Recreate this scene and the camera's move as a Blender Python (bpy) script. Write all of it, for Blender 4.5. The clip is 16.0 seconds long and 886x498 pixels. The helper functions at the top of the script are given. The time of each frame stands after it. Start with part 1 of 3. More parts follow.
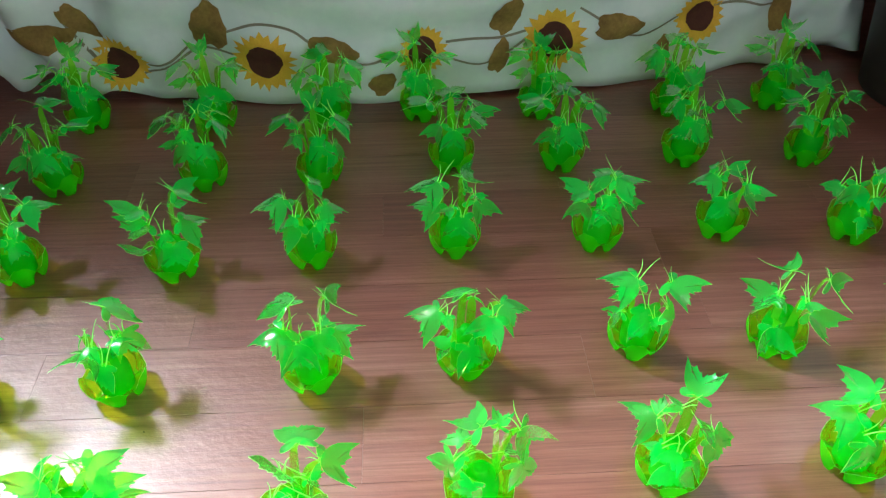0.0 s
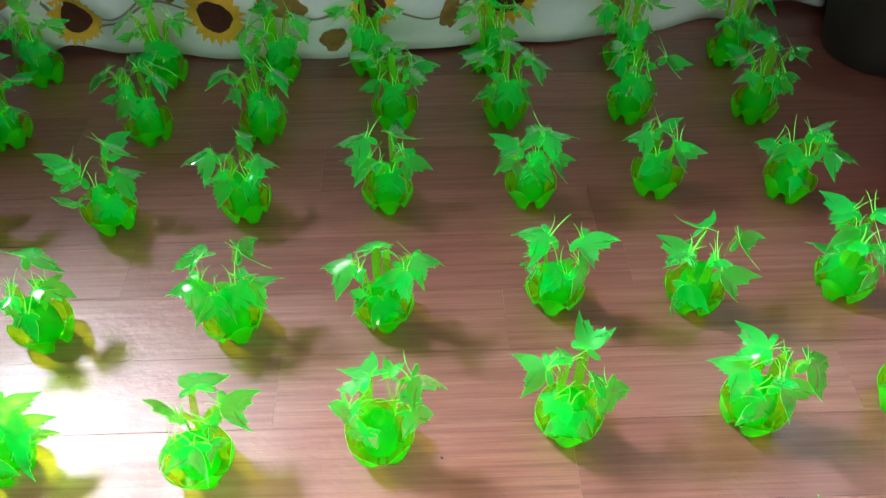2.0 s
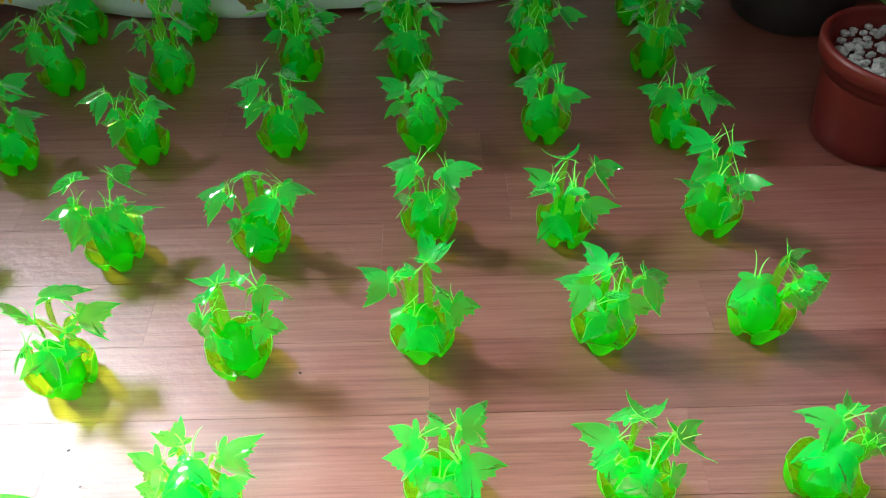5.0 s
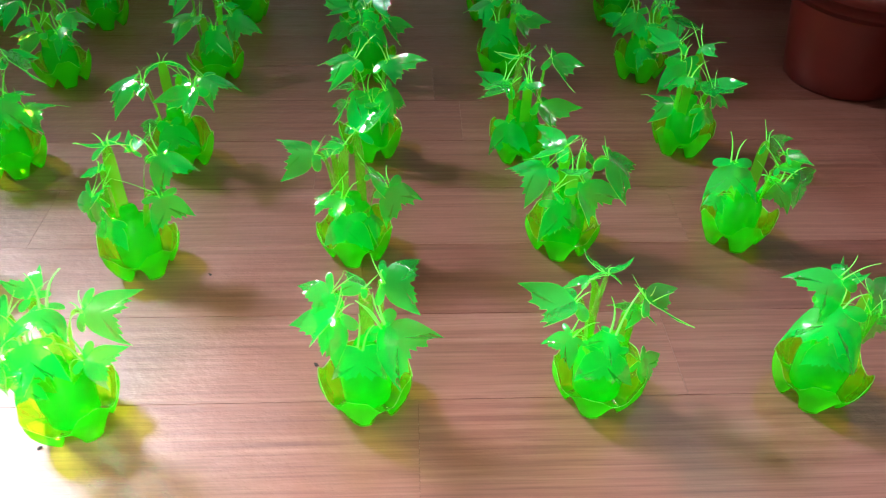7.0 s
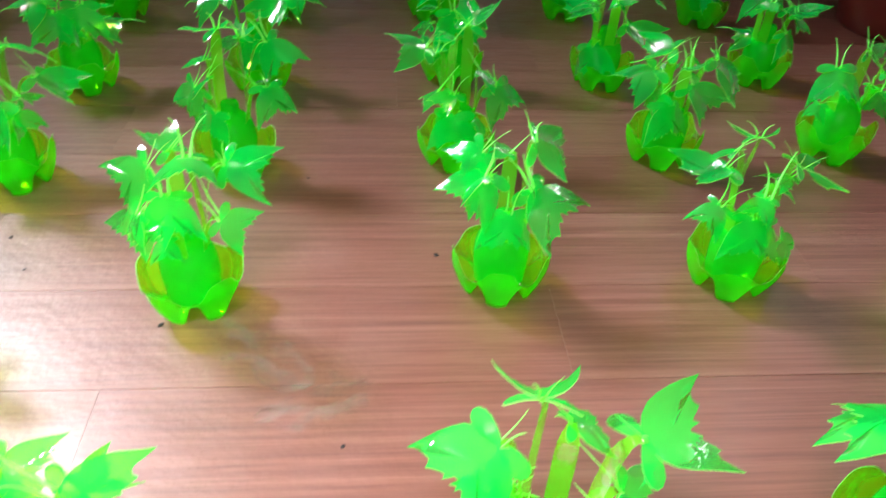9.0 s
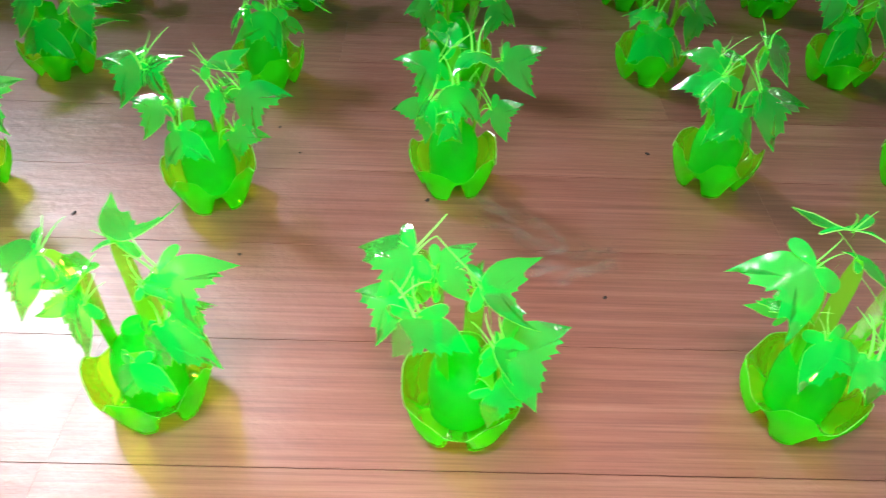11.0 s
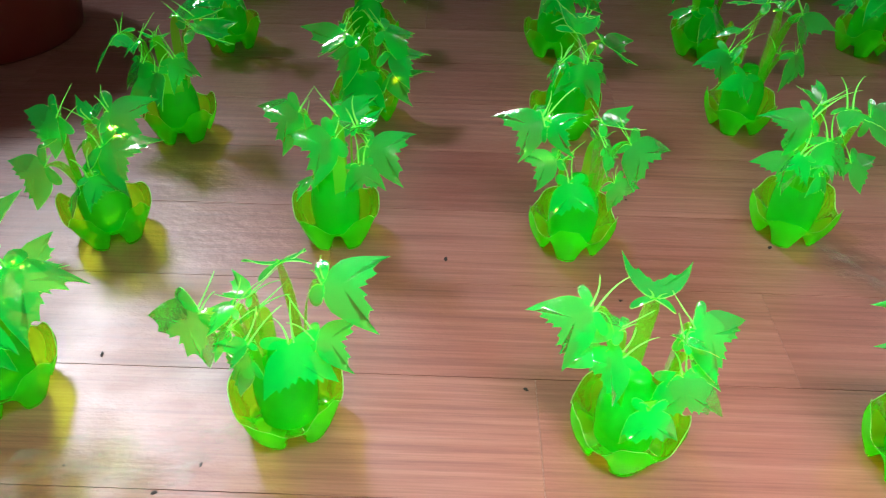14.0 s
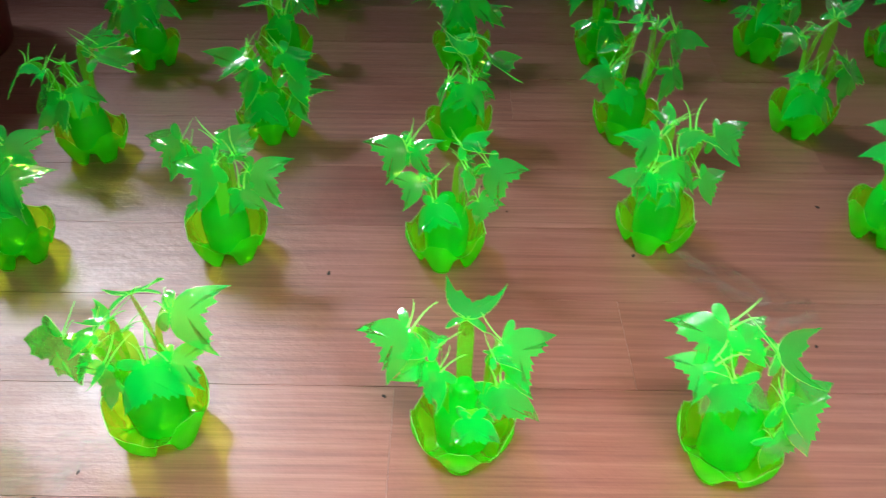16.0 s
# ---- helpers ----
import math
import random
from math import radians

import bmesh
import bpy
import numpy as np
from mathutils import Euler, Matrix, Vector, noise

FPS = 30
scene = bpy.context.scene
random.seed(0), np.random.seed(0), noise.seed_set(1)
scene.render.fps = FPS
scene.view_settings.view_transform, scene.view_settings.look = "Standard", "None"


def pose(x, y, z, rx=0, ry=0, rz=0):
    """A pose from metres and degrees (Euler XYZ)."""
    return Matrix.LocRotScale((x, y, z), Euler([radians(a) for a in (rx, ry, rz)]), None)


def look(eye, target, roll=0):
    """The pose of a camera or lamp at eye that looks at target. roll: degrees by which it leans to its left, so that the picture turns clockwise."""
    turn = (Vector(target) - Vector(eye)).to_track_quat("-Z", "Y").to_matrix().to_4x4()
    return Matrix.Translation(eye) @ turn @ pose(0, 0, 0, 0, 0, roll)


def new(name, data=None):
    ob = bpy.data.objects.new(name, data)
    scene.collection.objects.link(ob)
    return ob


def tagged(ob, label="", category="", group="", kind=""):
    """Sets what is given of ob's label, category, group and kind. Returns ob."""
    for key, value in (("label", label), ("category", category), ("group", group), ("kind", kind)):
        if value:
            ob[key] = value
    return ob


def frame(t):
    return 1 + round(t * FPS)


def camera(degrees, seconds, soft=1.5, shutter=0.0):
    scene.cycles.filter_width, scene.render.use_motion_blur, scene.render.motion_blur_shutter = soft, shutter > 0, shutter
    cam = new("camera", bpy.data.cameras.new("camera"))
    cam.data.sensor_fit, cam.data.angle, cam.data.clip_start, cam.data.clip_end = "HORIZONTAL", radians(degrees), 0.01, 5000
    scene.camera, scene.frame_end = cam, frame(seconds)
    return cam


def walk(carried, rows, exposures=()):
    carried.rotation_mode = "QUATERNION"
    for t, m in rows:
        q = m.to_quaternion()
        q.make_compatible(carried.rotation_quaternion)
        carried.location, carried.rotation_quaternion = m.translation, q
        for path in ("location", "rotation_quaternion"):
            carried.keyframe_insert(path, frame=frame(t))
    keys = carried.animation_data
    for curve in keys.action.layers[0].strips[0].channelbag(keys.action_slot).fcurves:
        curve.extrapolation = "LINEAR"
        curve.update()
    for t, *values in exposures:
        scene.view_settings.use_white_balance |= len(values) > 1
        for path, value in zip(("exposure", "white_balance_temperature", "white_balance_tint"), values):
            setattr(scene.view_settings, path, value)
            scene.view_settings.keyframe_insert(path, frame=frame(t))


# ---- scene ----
cam = camera(61.8, 16.0, soft=1.2, shutter=0.4)
EXPOSURE = [(0, 1.05), (1.5, 1.25), (2.5, 0.85), (4, 0.78), (6.5, 0.6), (8, 0.6), (8.5, 0.38), (9, 0.32), (9.5, -0.1), (10, -0.1), (12.5, -0.5), (13.5, -0.38), (14.5, -0.28), (16, -0.45)]
PATH = [
    (0, (-0.049, -0.232, 1.003), (0.034, 1.209, -0.381), 0.3),
    (0.5, (0.014, -0.206, 1.019), (0.036, 1.213, -0.39), -2.0),
    (1, (0.064, -0.206, 1.012), (0.127, 1.2, -0.409), -0.8),
    (1.5, (0.093, -0.222, 1.018), (0.121, 1.176, -0.411), -1.4),
    (2, (0.118, -0.257, 1.012), (0.146, 1.107, -0.451), -0.7),
    (2.5, (0.165, -0.254, 1.016), (0.194, 1.02, -0.525), -0.9),
    (3, (0.219, -0.24, 1.012), (0.255, 1.022, -0.539), -1.0),
    (3.5, (0.279, -0.264, 0.998), (0.348, 1.001, -0.55), 1.0),
    (4, (0.308, -0.321, 0.98), (0.321, 0.959, -0.557), -0.8),
    (6.5, (0.369, -0.435, 0.781), (0.417, 1.06, -0.547), 0.1),
    (7, (0.388, -0.463, 0.666), (0.473, 1.051, -0.637), 1.5),
    (7.5, (0.414, -0.461, 0.618), (0.502, 1.124, -0.598), 0.4),
    (8, (0.377, -0.508, 0.553), (0.5, 1.076, -0.661), -1.3),
    (8.5, (0.272, -0.514, 0.572), (0.503, 1.056, -0.644), 1.7),
    (9, (0.215, -0.536, 0.517), (0.381, 1.027, -0.719), 3.4),
    (9.5, (0.176, -0.58, 0.503), (0.276, 0.94, -0.793), 3.0),
    (10, (0.124, -0.617, 0.51), (0.223, 0.866, -0.828), 3.2),
    (12.5, (-0.212, -0.693, 0.567), (-0.279, 0.784, -0.78), 1.1),
    (13, (-0.291, -0.68, 0.576), (-0.3, 0.822, -0.744), 2.1),
    (13.5, (-0.35, -0.691, 0.567), (-0.391, 0.814, -0.75), 1.4),
    (14, (-0.385, -0.684, 0.568), (-0.398, 0.834, -0.734), 1.6),
    (14.5, (-0.428, -0.69, 0.557), (-0.427, 0.824, -0.75), 2.2),
    (15, (-0.416, -0.691, 0.578), (-0.429, 0.807, -0.747), 2.1),
    (15.5, (-0.322, -0.709, 0.629), (-0.346, 0.816, -0.666), 2.3),
    (16, (-0.244, -0.705, 0.643), (-0.246, 0.781, -0.696), 0.8),
]
walk(cam, [(t, look(eye, target, roll)) for t, eye, target, roll in PATH], exposures=EXPOSURE)

# ---- light: one high window in the left wall ----
world = bpy.data.worlds.new("sky")
scene.world = world
world.use_nodes = True
wn = world.node_tree.nodes
sky = wn.new("ShaderNodeTexSky")
sky.sky_type = "NISHITA"
sky.sun_disc = False
sky.sun_elevation = radians(48)
sky.sun_rotation = radians(300)
wn["Background"].inputs["Strength"].default_value = 0.1
world.node_tree.links.new(sky.outputs["Color"], wn["Background"].inputs["Color"])

WIN_X, WIN_Y, WIN_Z, WIN_W, WIN_H = -2.2, 2.24, 2.9, 1.4, 1.5
lamp_data = bpy.data.lights.new("window_daylight", "AREA")
lamp_data.shape = "RECTANGLE"
lamp_data.size, lamp_data.size_y = WIN_W - 0.1, WIN_H - 0.1
lamp_data.energy = 880
lamp_data.color = (0.92, 0.94, 1.0)
lamp = new("window_daylight", lamp_data)
lamp.matrix_world = look((WIN_X - 0.10, WIN_Y, WIN_Z), (WIN_X + 1.0, WIN_Y, WIN_Z))

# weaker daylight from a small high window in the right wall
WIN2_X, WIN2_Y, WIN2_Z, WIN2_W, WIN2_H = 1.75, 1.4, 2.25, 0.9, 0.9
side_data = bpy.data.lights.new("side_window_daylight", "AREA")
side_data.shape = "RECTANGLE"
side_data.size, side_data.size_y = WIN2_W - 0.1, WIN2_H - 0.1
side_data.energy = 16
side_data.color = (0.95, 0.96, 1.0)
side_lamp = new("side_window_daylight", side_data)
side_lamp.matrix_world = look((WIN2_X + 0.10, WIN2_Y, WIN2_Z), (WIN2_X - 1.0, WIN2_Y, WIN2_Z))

DOOR_X = 0.15
# daylight from the open doorway behind the camera
door_data = bpy.data.lights.new("doorway_daylight", "AREA")
door_data.shape = "RECTANGLE"
door_data.size, door_data.size_y = 1.3, 1.6
door_data.energy = 8.5
door_data.color = (1.0, 0.93, 0.86)
door_lamp = new("doorway_daylight", door_data)
door_lamp.matrix_world = look((DOOR_X, -1.28, 1.1), (DOOR_X, 0.0, 1.0))


# fill lamp, added unseen low over the front rows, behind the viewer
FILL_AT = (-0.15, -0.72, 1.22)
fill_data = bpy.data.lights.new("front_fill_light", "AREA")
fill_data.shape = "RECTANGLE"
fill_data.size, fill_data.size_y = 0.55, 0.18
fill_data.energy = 14
fill_data.spread = radians(90)
fill_data.color = (1.0, 0.95, 0.89)
fill_light = new("front_fill_light", fill_data)
fill_light.matrix_world = look((FILL_AT[0], FILL_AT[1], FILL_AT[2] - 0.012), (FILL_AT[0], FILL_AT[1] + 0.001, 0.0))


# ---- materials ----
def material(name):
    m = bpy.data.materials.new(name)
    m.use_nodes = True
    return m, m.node_tree.nodes, m.node_tree.links, m.node_tree.nodes["Principled BSDF"]


def ramp(nodes, stops):
    r = nodes.new("ShaderNodeValToRGB")
    els = r.color_ramp.elements
    els[0].position, els[0].color = stops[0][0], (*stops[0][1], 1)
    els[1].position, els[1].color = stops[-1][0], (*stops[-1][1], 1)
    for pos, col in stops[1:-1]:
        e = els.new(pos)
        e.color = (*col, 1)
    return r


def noise_node(nodes, links, coord, scale, detail=4.0, stretch=(1, 1, 1), rough=0.55):
    mp = nodes.new("ShaderNodeMapping")
    mp.inputs["Scale"].default_value = stretch
    links.new(coord, mp.inputs["Vector"])
    n = nodes.new("ShaderNodeTexNoise")
    n.inputs["Scale"].default_value = scale
    n.inputs["Detail"].default_value = detail
    n.inputs["Roughness"].default_value = rough
    links.new(mp.outputs["Vector"], n.inputs["Vector"])
    return n.outputs["Fac"]


def mix_colour(nodes, links, fac, a, b, blend="MIX"):
    mx = nodes.new("ShaderNodeMix")
    mx.data_type, mx.blend_type = "RGBA", blend
    for sock, v in ((mx.inputs[0], fac), (mx.inputs[6], a), (mx.inputs[7], b)):
        if isinstance(v, (int, float)):
            sock.default_value = v
        elif isinstance(v, tuple):
            sock.default_value = (*v, 1)
        else:
            links.new(v, sock)
    return mx.outputs[2]


def bump(nodes, links, height, strength, distance, bsdf):
    b = nodes.new("ShaderNodeBump")
    b.inputs["Strength"].default_value = strength
    b.inputs["Distance"].default_value = distance
    links.new(height, b.inputs["Height"])
    links.new(b.outputs["Normal"], bsdf.inputs["Normal"])


def plastic(name, tint, body, clear, rough, ripple=60.0, relief=0.14, gloss=0.24):
    """Dyed clear bottle plastic: light goes through it tinted, some scatters in it, and it is glossy."""
    m, n, l, p = material(name)
    n.remove(p)
    out = n["Material Output"]
    geo = n.new("ShaderNodeTexCoord")
    cloud = noise_node(n, l, geo.outputs["Object"], 38.0, 3.0)
    info = n.new("ShaderNodeObjectInfo")
    shade = ramp(n, [(0.0, tuple(c * 0.82 for c in body)), (1.0, tuple(min(1.0, c * 1.12) for c in body))])
    l.new(info.outputs["Random"], shade.inputs["Fac"])
    col = mix_colour(n, l, cloud, shade.outputs["Color"], body)
    tr = n.new("ShaderNodeBsdfTransparent")
    tr.inputs["Color"].default_value = (*tint, 1)
    di = n.new("ShaderNodeBsdfDiffuse")
    tl = n.new("ShaderNodeBsdfTranslucent")
    l.new(col, di.inputs["Color"])
    l.new(col, tl.inputs["Color"])
    scat = n.new("ShaderNodeAddShader")
    l.new(di.outputs[0], scat.inputs[0])
    l.new(tl.outputs[0], scat.inputs[1])
    body_mix = n.new("ShaderNodeMixShader")
    body_mix.inputs["Fac"].default_value = clear
    l.new(scat.outputs[0], body_mix.inputs[1])
    l.new(tr.outputs[0], body_mix.inputs[2])
    gl = n.new("ShaderNodeBsdfGlossy")
    gl.inputs["Roughness"].default_value = rough
    bp = n.new("ShaderNodeBump")
    bp.inputs["Strength"].default_value = relief
    bp.inputs["Distance"].default_value = 0.002
    wave = noise_node(n, l, geo.outputs["Object"], ripple, 2.0)
    l.new(wave, bp.inputs["Height"])
    l.new(bp.outputs["Normal"], gl.inputs["Normal"])
    fr = n.new("ShaderNodeFresnel")
    fr.inputs["IOR"].default_value = 1.4
    top = n.new("ShaderNodeMixShader")
    less = n.new("ShaderNodeMath")
    less.operation = "MULTIPLY"
    less.inputs[1].default_value = gloss
    l.new(fr.outputs[0], less.inputs[0])
    l.new(less.outputs[0], top.inputs["Fac"])
    l.new(body_mix.outputs[0], top.inputs[1])
    l.new(gl.outputs[0], top.inputs[2])
    l.new(top.outputs[0], out.inputs["Surface"])
    return m


GREEN_LEAF = plastic("green_leaf_plastic", (0.54, 0.96, 0.07), (0.0, 0.52, 0.075), 0.44, 0.05, 6.0, 0.7, 0.34)
GREEN_CUP = plastic("green_cup_plastic", (0.80, 0.95, 0.02), (0.03, 0.62, 0.01), 0.62, 0.05, 85.0, 0.45, 0.35)
GREEN_CORE = plastic("green_core_plastic", (0.42, 0.95, 0.03), (0.0, 0.54, 0.03), 0.56, 0.05, 62.0, 0.7, 0.55)
GREEN_STEM = plastic("green_stem_plastic", (0.80, 0.96, 0.08), (0.10, 0.54, 0.03), 0.54, 0.10, 80.0, 0.5, 0.3)
EDGE = plastic("cut_plastic_edge", (0.7, 1.0, 0.35), (0.26, 0.74, 0.20), 0.25, 0.2)


def vinyl():
    m, n, l, p = material("wood_vinyl")
    tc = n.new("ShaderNodeTexCoord")
    info = n.new("ShaderNodeObjectInfo")
    geo = n.new("ShaderNodeNewGeometry")
    shift = n.new("ShaderNodeVectorMath")
    shift.operation = "ADD"
    sc = n.new("ShaderNodeVectorMath")
    sc.operation = "SCALE"
    comb = n.new("ShaderNodeCombineXYZ")
    l.new(info.outputs["Random"], comb.inputs["X"])
    l.new(info.outputs["Random"], comb.inputs["Y"])
    l.new(comb.outputs[0], sc.inputs[0])
    sc.inputs["Scale"].default_value = 17.0
    l.new(tc.outputs["Object"], shift.inputs[0])
    l.new(sc.outputs[0], shift.inputs[1])
    v = shift.outputs[0]
    grain = noise_node(n, l, v, 9.0, 6.0, (0.25, 12.0, 1.0), 0.68)
    fine = noise_node(n, l, v, 60.0, 4.0, (0.12, 6.0, 1.0), 0.6)
    broad = noise_node(n, l, v, 3.0, 3.0, (0.5, 2.0, 1.0))
    wood = ramp(n, [(0.24, (0.118, 0.038, 0.024)), (0.45, (0.195, 0.074, 0.053)), (0.60, (0.245, 0.106, 0.082)), (0.82, (0.32, 0.165, 0.135))])
    l.new(grain, wood.inputs["Fac"])
    tone = ramp(n, [(0.0, (0.80, 0.66, 0.62)), (0.5, (1.0, 0.95, 0.92)), (1.0, (1.12, 1.18, 1.15))])
    l.new(info.outputs["Random"], tone.inputs["Fac"])
    c = mix_colour(n, l, 1.0, wood.outputs["Color"], tone.outputs["Color"], "MULTIPLY")
    lines = ramp(n, [(0.36, (0.66, 0.58, 0.55)), (0.52, (1.0, 1.0, 1.0))])
    l.new(fine, lines.inputs["Fac"])
    c = mix_colour(n, l, 0.68, c, lines.outputs["Color"], "MULTIPLY")
    dust_f = noise_node(n, l, geo.outputs["Position"], 7.0, 8.0, (1, 1, 1), 0.7)
    dust = ramp(n, [(0.50, (0, 0, 0)), (0.9, (0.03, 0.03, 0.03))])
    l.new(dust_f, dust.inputs["Fac"])
    c = mix_colour(n, l, dust.outputs["Color"], c, (0.52, 0.42, 0.38))
    l.new(c, p.inputs["Base Color"])
    ro = n.new("ShaderNodeMapRange")
    ro.inputs["To Min"].default_value, ro.inputs["To Max"].default_value = 0.30, 0.46
    l.new(dust_f, ro.inputs["Value"])
    l.new(ro.outputs[0], p.inputs["Roughness"])
    p.inputs["Specular IOR Level"].default_value = 0.3
    p.inputs["Coat Weight"].default_value = 1.0
    p.inputs["Coat IOR"].default_value = 1.58
    worn = n.new("ShaderNodeMapRange")
    worn.inputs["From Min"].default_value, worn.inputs["From Max"].default_value = 0.32, 0.68
    worn.inputs["To Min"].default_value, worn.inputs["To Max"].default_value = 0.30, 0.54
    l.new(dust_f, worn.inputs["Value"])
    l.new(worn.outputs[0], p.inputs["Coat Roughness"])
    waves = noise_node(n, l, geo.outputs["Position"], 26.0, 4.0, (0.8, 1.2, 1.0), 0.65)
    add = n.new("ShaderNodeMath")
    add.operation = "MULTIPLY_ADD"
    l.new(fine, add.inputs[0])
    add.inputs[1].default_value = 0.12
    l.new(waves, add.inputs[2])
    bump(n, l, add.outputs[0], 0.75, 0.004, p)
    return m


def simple(name, lo, hi, scale, rough, metal=0.0, strength=0.2, dist=0.002, stretch=(1, 1, 1)):
    m, n, l, p = material(name)
    tc = n.new("ShaderNodeTexCoord")
    a = noise_node(n, l, tc.outputs["Object"], scale, 5.0, stretch)
    b = noise_node(n, l, tc.outputs["Object"], scale * 7, 4.0, stretch)
    r = ramp(n, [(0.3, lo), (0.7, hi)])
    mixf = n.new("ShaderNodeMath")
    mixf.operation = "MULTIPLY_ADD"
    l.new(b, mixf.inputs[0])
    mixf.inputs[1].default_value = 0.35
    off = n.new("ShaderNodeMath")
    off.operation = "MULTIPLY"
    l.new(a, off.inputs[0])
    off.inputs[1].default_value = 0.68
    l.new(off.outputs[0], mixf.inputs[2])
    l.new(mixf.outputs[0], r.inputs["Fac"])
    l.new(r.outputs["Color"], p.inputs["Base Color"])
    p.inputs["Roughness"].default_value = rough
    p.inputs["Metallic"].default_value = metal
    bump(n, l, mixf.outputs[0], strength, dist, p)
    return m


VINYL = vinyl()
UNDERLAY = simple("dark_underlay", (0.04, 0.02, 0.014), (0.07, 0.035, 0.025), 8, 0.9)
# plaster of unseen walls, coloured near black so little light bounces
LOW_BOUNCE_PLASTER = simple("low_bounce_plaster", (0.050, 0.042, 0.037), (0.078, 0.066, 0.058), 3, 0.85)
# ceiling out of view, its dark colour holds down bounced light
LOW_BOUNCE_CEIL = simple("low_bounce_ceiling", (0.055, 0.035, 0.026), (0.09, 0.06, 0.045), 3, 0.9)
# dark brown for unseen surfaces, chosen to keep the floor's reflections dim
LOW_BOUNCE_BROWN = simple("low_bounce_brown", (0.035, 0.019, 0.013), (0.065, 0.036, 0.026), 3, 0.7)
PAINT = simple("white_window_paint", (0.70, 0.70, 0.68), (0.82, 0.82, 0.80), 6, 0.5)
CLOTH = simple("white_cotton", (0.54, 0.68, 0.70), (0.68, 0.80, 0.81), 5, 0.9, 0.0, 0.3, 0.003)
PETAL = simple("yellow_print", (0.62, 0.36, 0.03), (0.80, 0.52, 0.06), 30, 0.9)
SEED = simple("brown_print", (0.045, 0.012, 0.008), (0.09, 0.03, 0.015), 40, 0.9)
OLIVE = simple("olive_leaf_print", (0.13, 0.08, 0.02), (0.32, 0.22, 0.06), 18, 0.9)
VINE = simple("grey_vine_print", (0.16, 0.17, 0.13), (0.26, 0.26, 0.20), 30, 0.9)
TERRA = simple("red_pot_plastic", (0.085, 0.006, 0.004), (0.145, 0.011, 0.007), 4, 0.45)
DARKPOT = simple("black_pot_plastic", (0.014, 0.012, 0.012), (0.03, 0.026, 0.025), 4, 0.5)
GRAVEL = simple("white_gravel", (0.20, 0.22, 0.21), (0.42, 0.45, 0.42), 30, 0.9)
SOIL = simple("dark_soil", (0.02, 0.015, 0.01), (0.05, 0.035, 0.025), 30, 0.95)
FOLIAGE = simple("house_plant_leaf", (0.03, 0.12, 0.02), (0.08, 0.26, 0.05), 12, 0.4)
CRUMB = simple("dark_crumb", (0.012, 0.01, 0.01), (0.035, 0.03, 0.03), 200, 0.9)


# ---- mesh helpers ----
def mesh_of(name, verts, faces, mats, mat_ids=None, smooth=True):
    me = bpy.data.meshes.new(name)
    me.from_pydata([tuple(v) for v in verts], [], faces)
    for m in mats:
        me.materials.append(m)
    if mat_ids:
        me.polygons.foreach_set("material_index", mat_ids)
    me.polygons.foreach_set("use_smooth", [smooth] * len(me.polygons))
    me.update()
    return me


def child(name, me, parent, label="", m=None):
    ob = new(name, me)
    ob.parent = parent
    if m is not None:
        ob.matrix_local = m
    if label:
        tagged(ob, label)
    return ob


def box_mesh(name, sx, sy, sz, mat, bevel=0.0):
    bm = bmesh.new()
    bmesh.ops.create_cube(bm, size=1.0, matrix=Matrix.Diagonal((sx, sy, sz, 1)))
    if bevel:
        bmesh.ops.bevel(bm, geom=bm.edges[:], offset=bevel, segments=2, affect="EDGES")
    me = bpy.data.meshes.new(name)
    bm.to_mesh(me)
    bm.free()
    me.materials.append(mat)
    return me


def lathe(name, profile, mat, seg=40, wobble=0.0):
    verts, faces = [], []
    for r, z in profile:
        for i in range(seg):
            a = 2 * math.pi * i / seg
            rr = r * (1 + wobble * math.sin(3 * a + 7 * z))
            verts.append((rr * math.cos(a), rr * math.sin(a), z))
    for k in range(len(profile) - 1):
        for i in range(seg):
            j = (i + 1) % seg
            faces.append((k * seg + i, k * seg + j, (k + 1) * seg + j, (k + 1) * seg + i))
    return mesh_of(name, verts, faces, [mat])


def skirted(name, verts, faces, loop, depth, mat, edge):
    """A thin sheet with a cut edge that hangs depth below its outline."""
    vs = [Vector(v) for v in verts]
    base = len(vs)
    fs, ids = list(faces), [0] * len(faces)
    n = len(loop)
    vs += [vs[i].copy() for i in loop]
    vs += [vs[i] - Vector((0, 0, depth)) for i in loop]
    for k in range(n):
        j = (k + 1) % n
        fs.append((base + k, base + j, base + n + j, base + n + k))
        ids.append(1)
    return mesh_of(name, vs, fs, [mat, edge], ids)


# ---- setting ----
X0, X1, Y0, Y1, ZC = -2.2, 1.75, -1.2, 3.0, 3.9
floor = tagged(new("floor", box_mesh("floor", X1 - X0, Y1 - Y0, 0.06, UNDERLAY)), "reddish brown wood-look vinyl plank floor, shiny and dusty", "floor", kind="structure")
floor.location = ((X0 + X1) / 2, (Y0 + Y1) / 2, -0.0345)


def wall(name, sx, sy, sz, loc, mat=LOW_BOUNCE_PLASTER, label="plain plastered wall, coloured dark to dim the room"):
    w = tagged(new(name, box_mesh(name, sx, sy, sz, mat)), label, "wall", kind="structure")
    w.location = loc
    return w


wall("wall_north", X1 - X0 + 0.4, 0.2, ZC, ((X0 + X1) / 2, Y1 + 0.1, ZC / 2), LOW_BOUNCE_BROWN, "plain unseen wall, coloured dark brown for dim reflections")


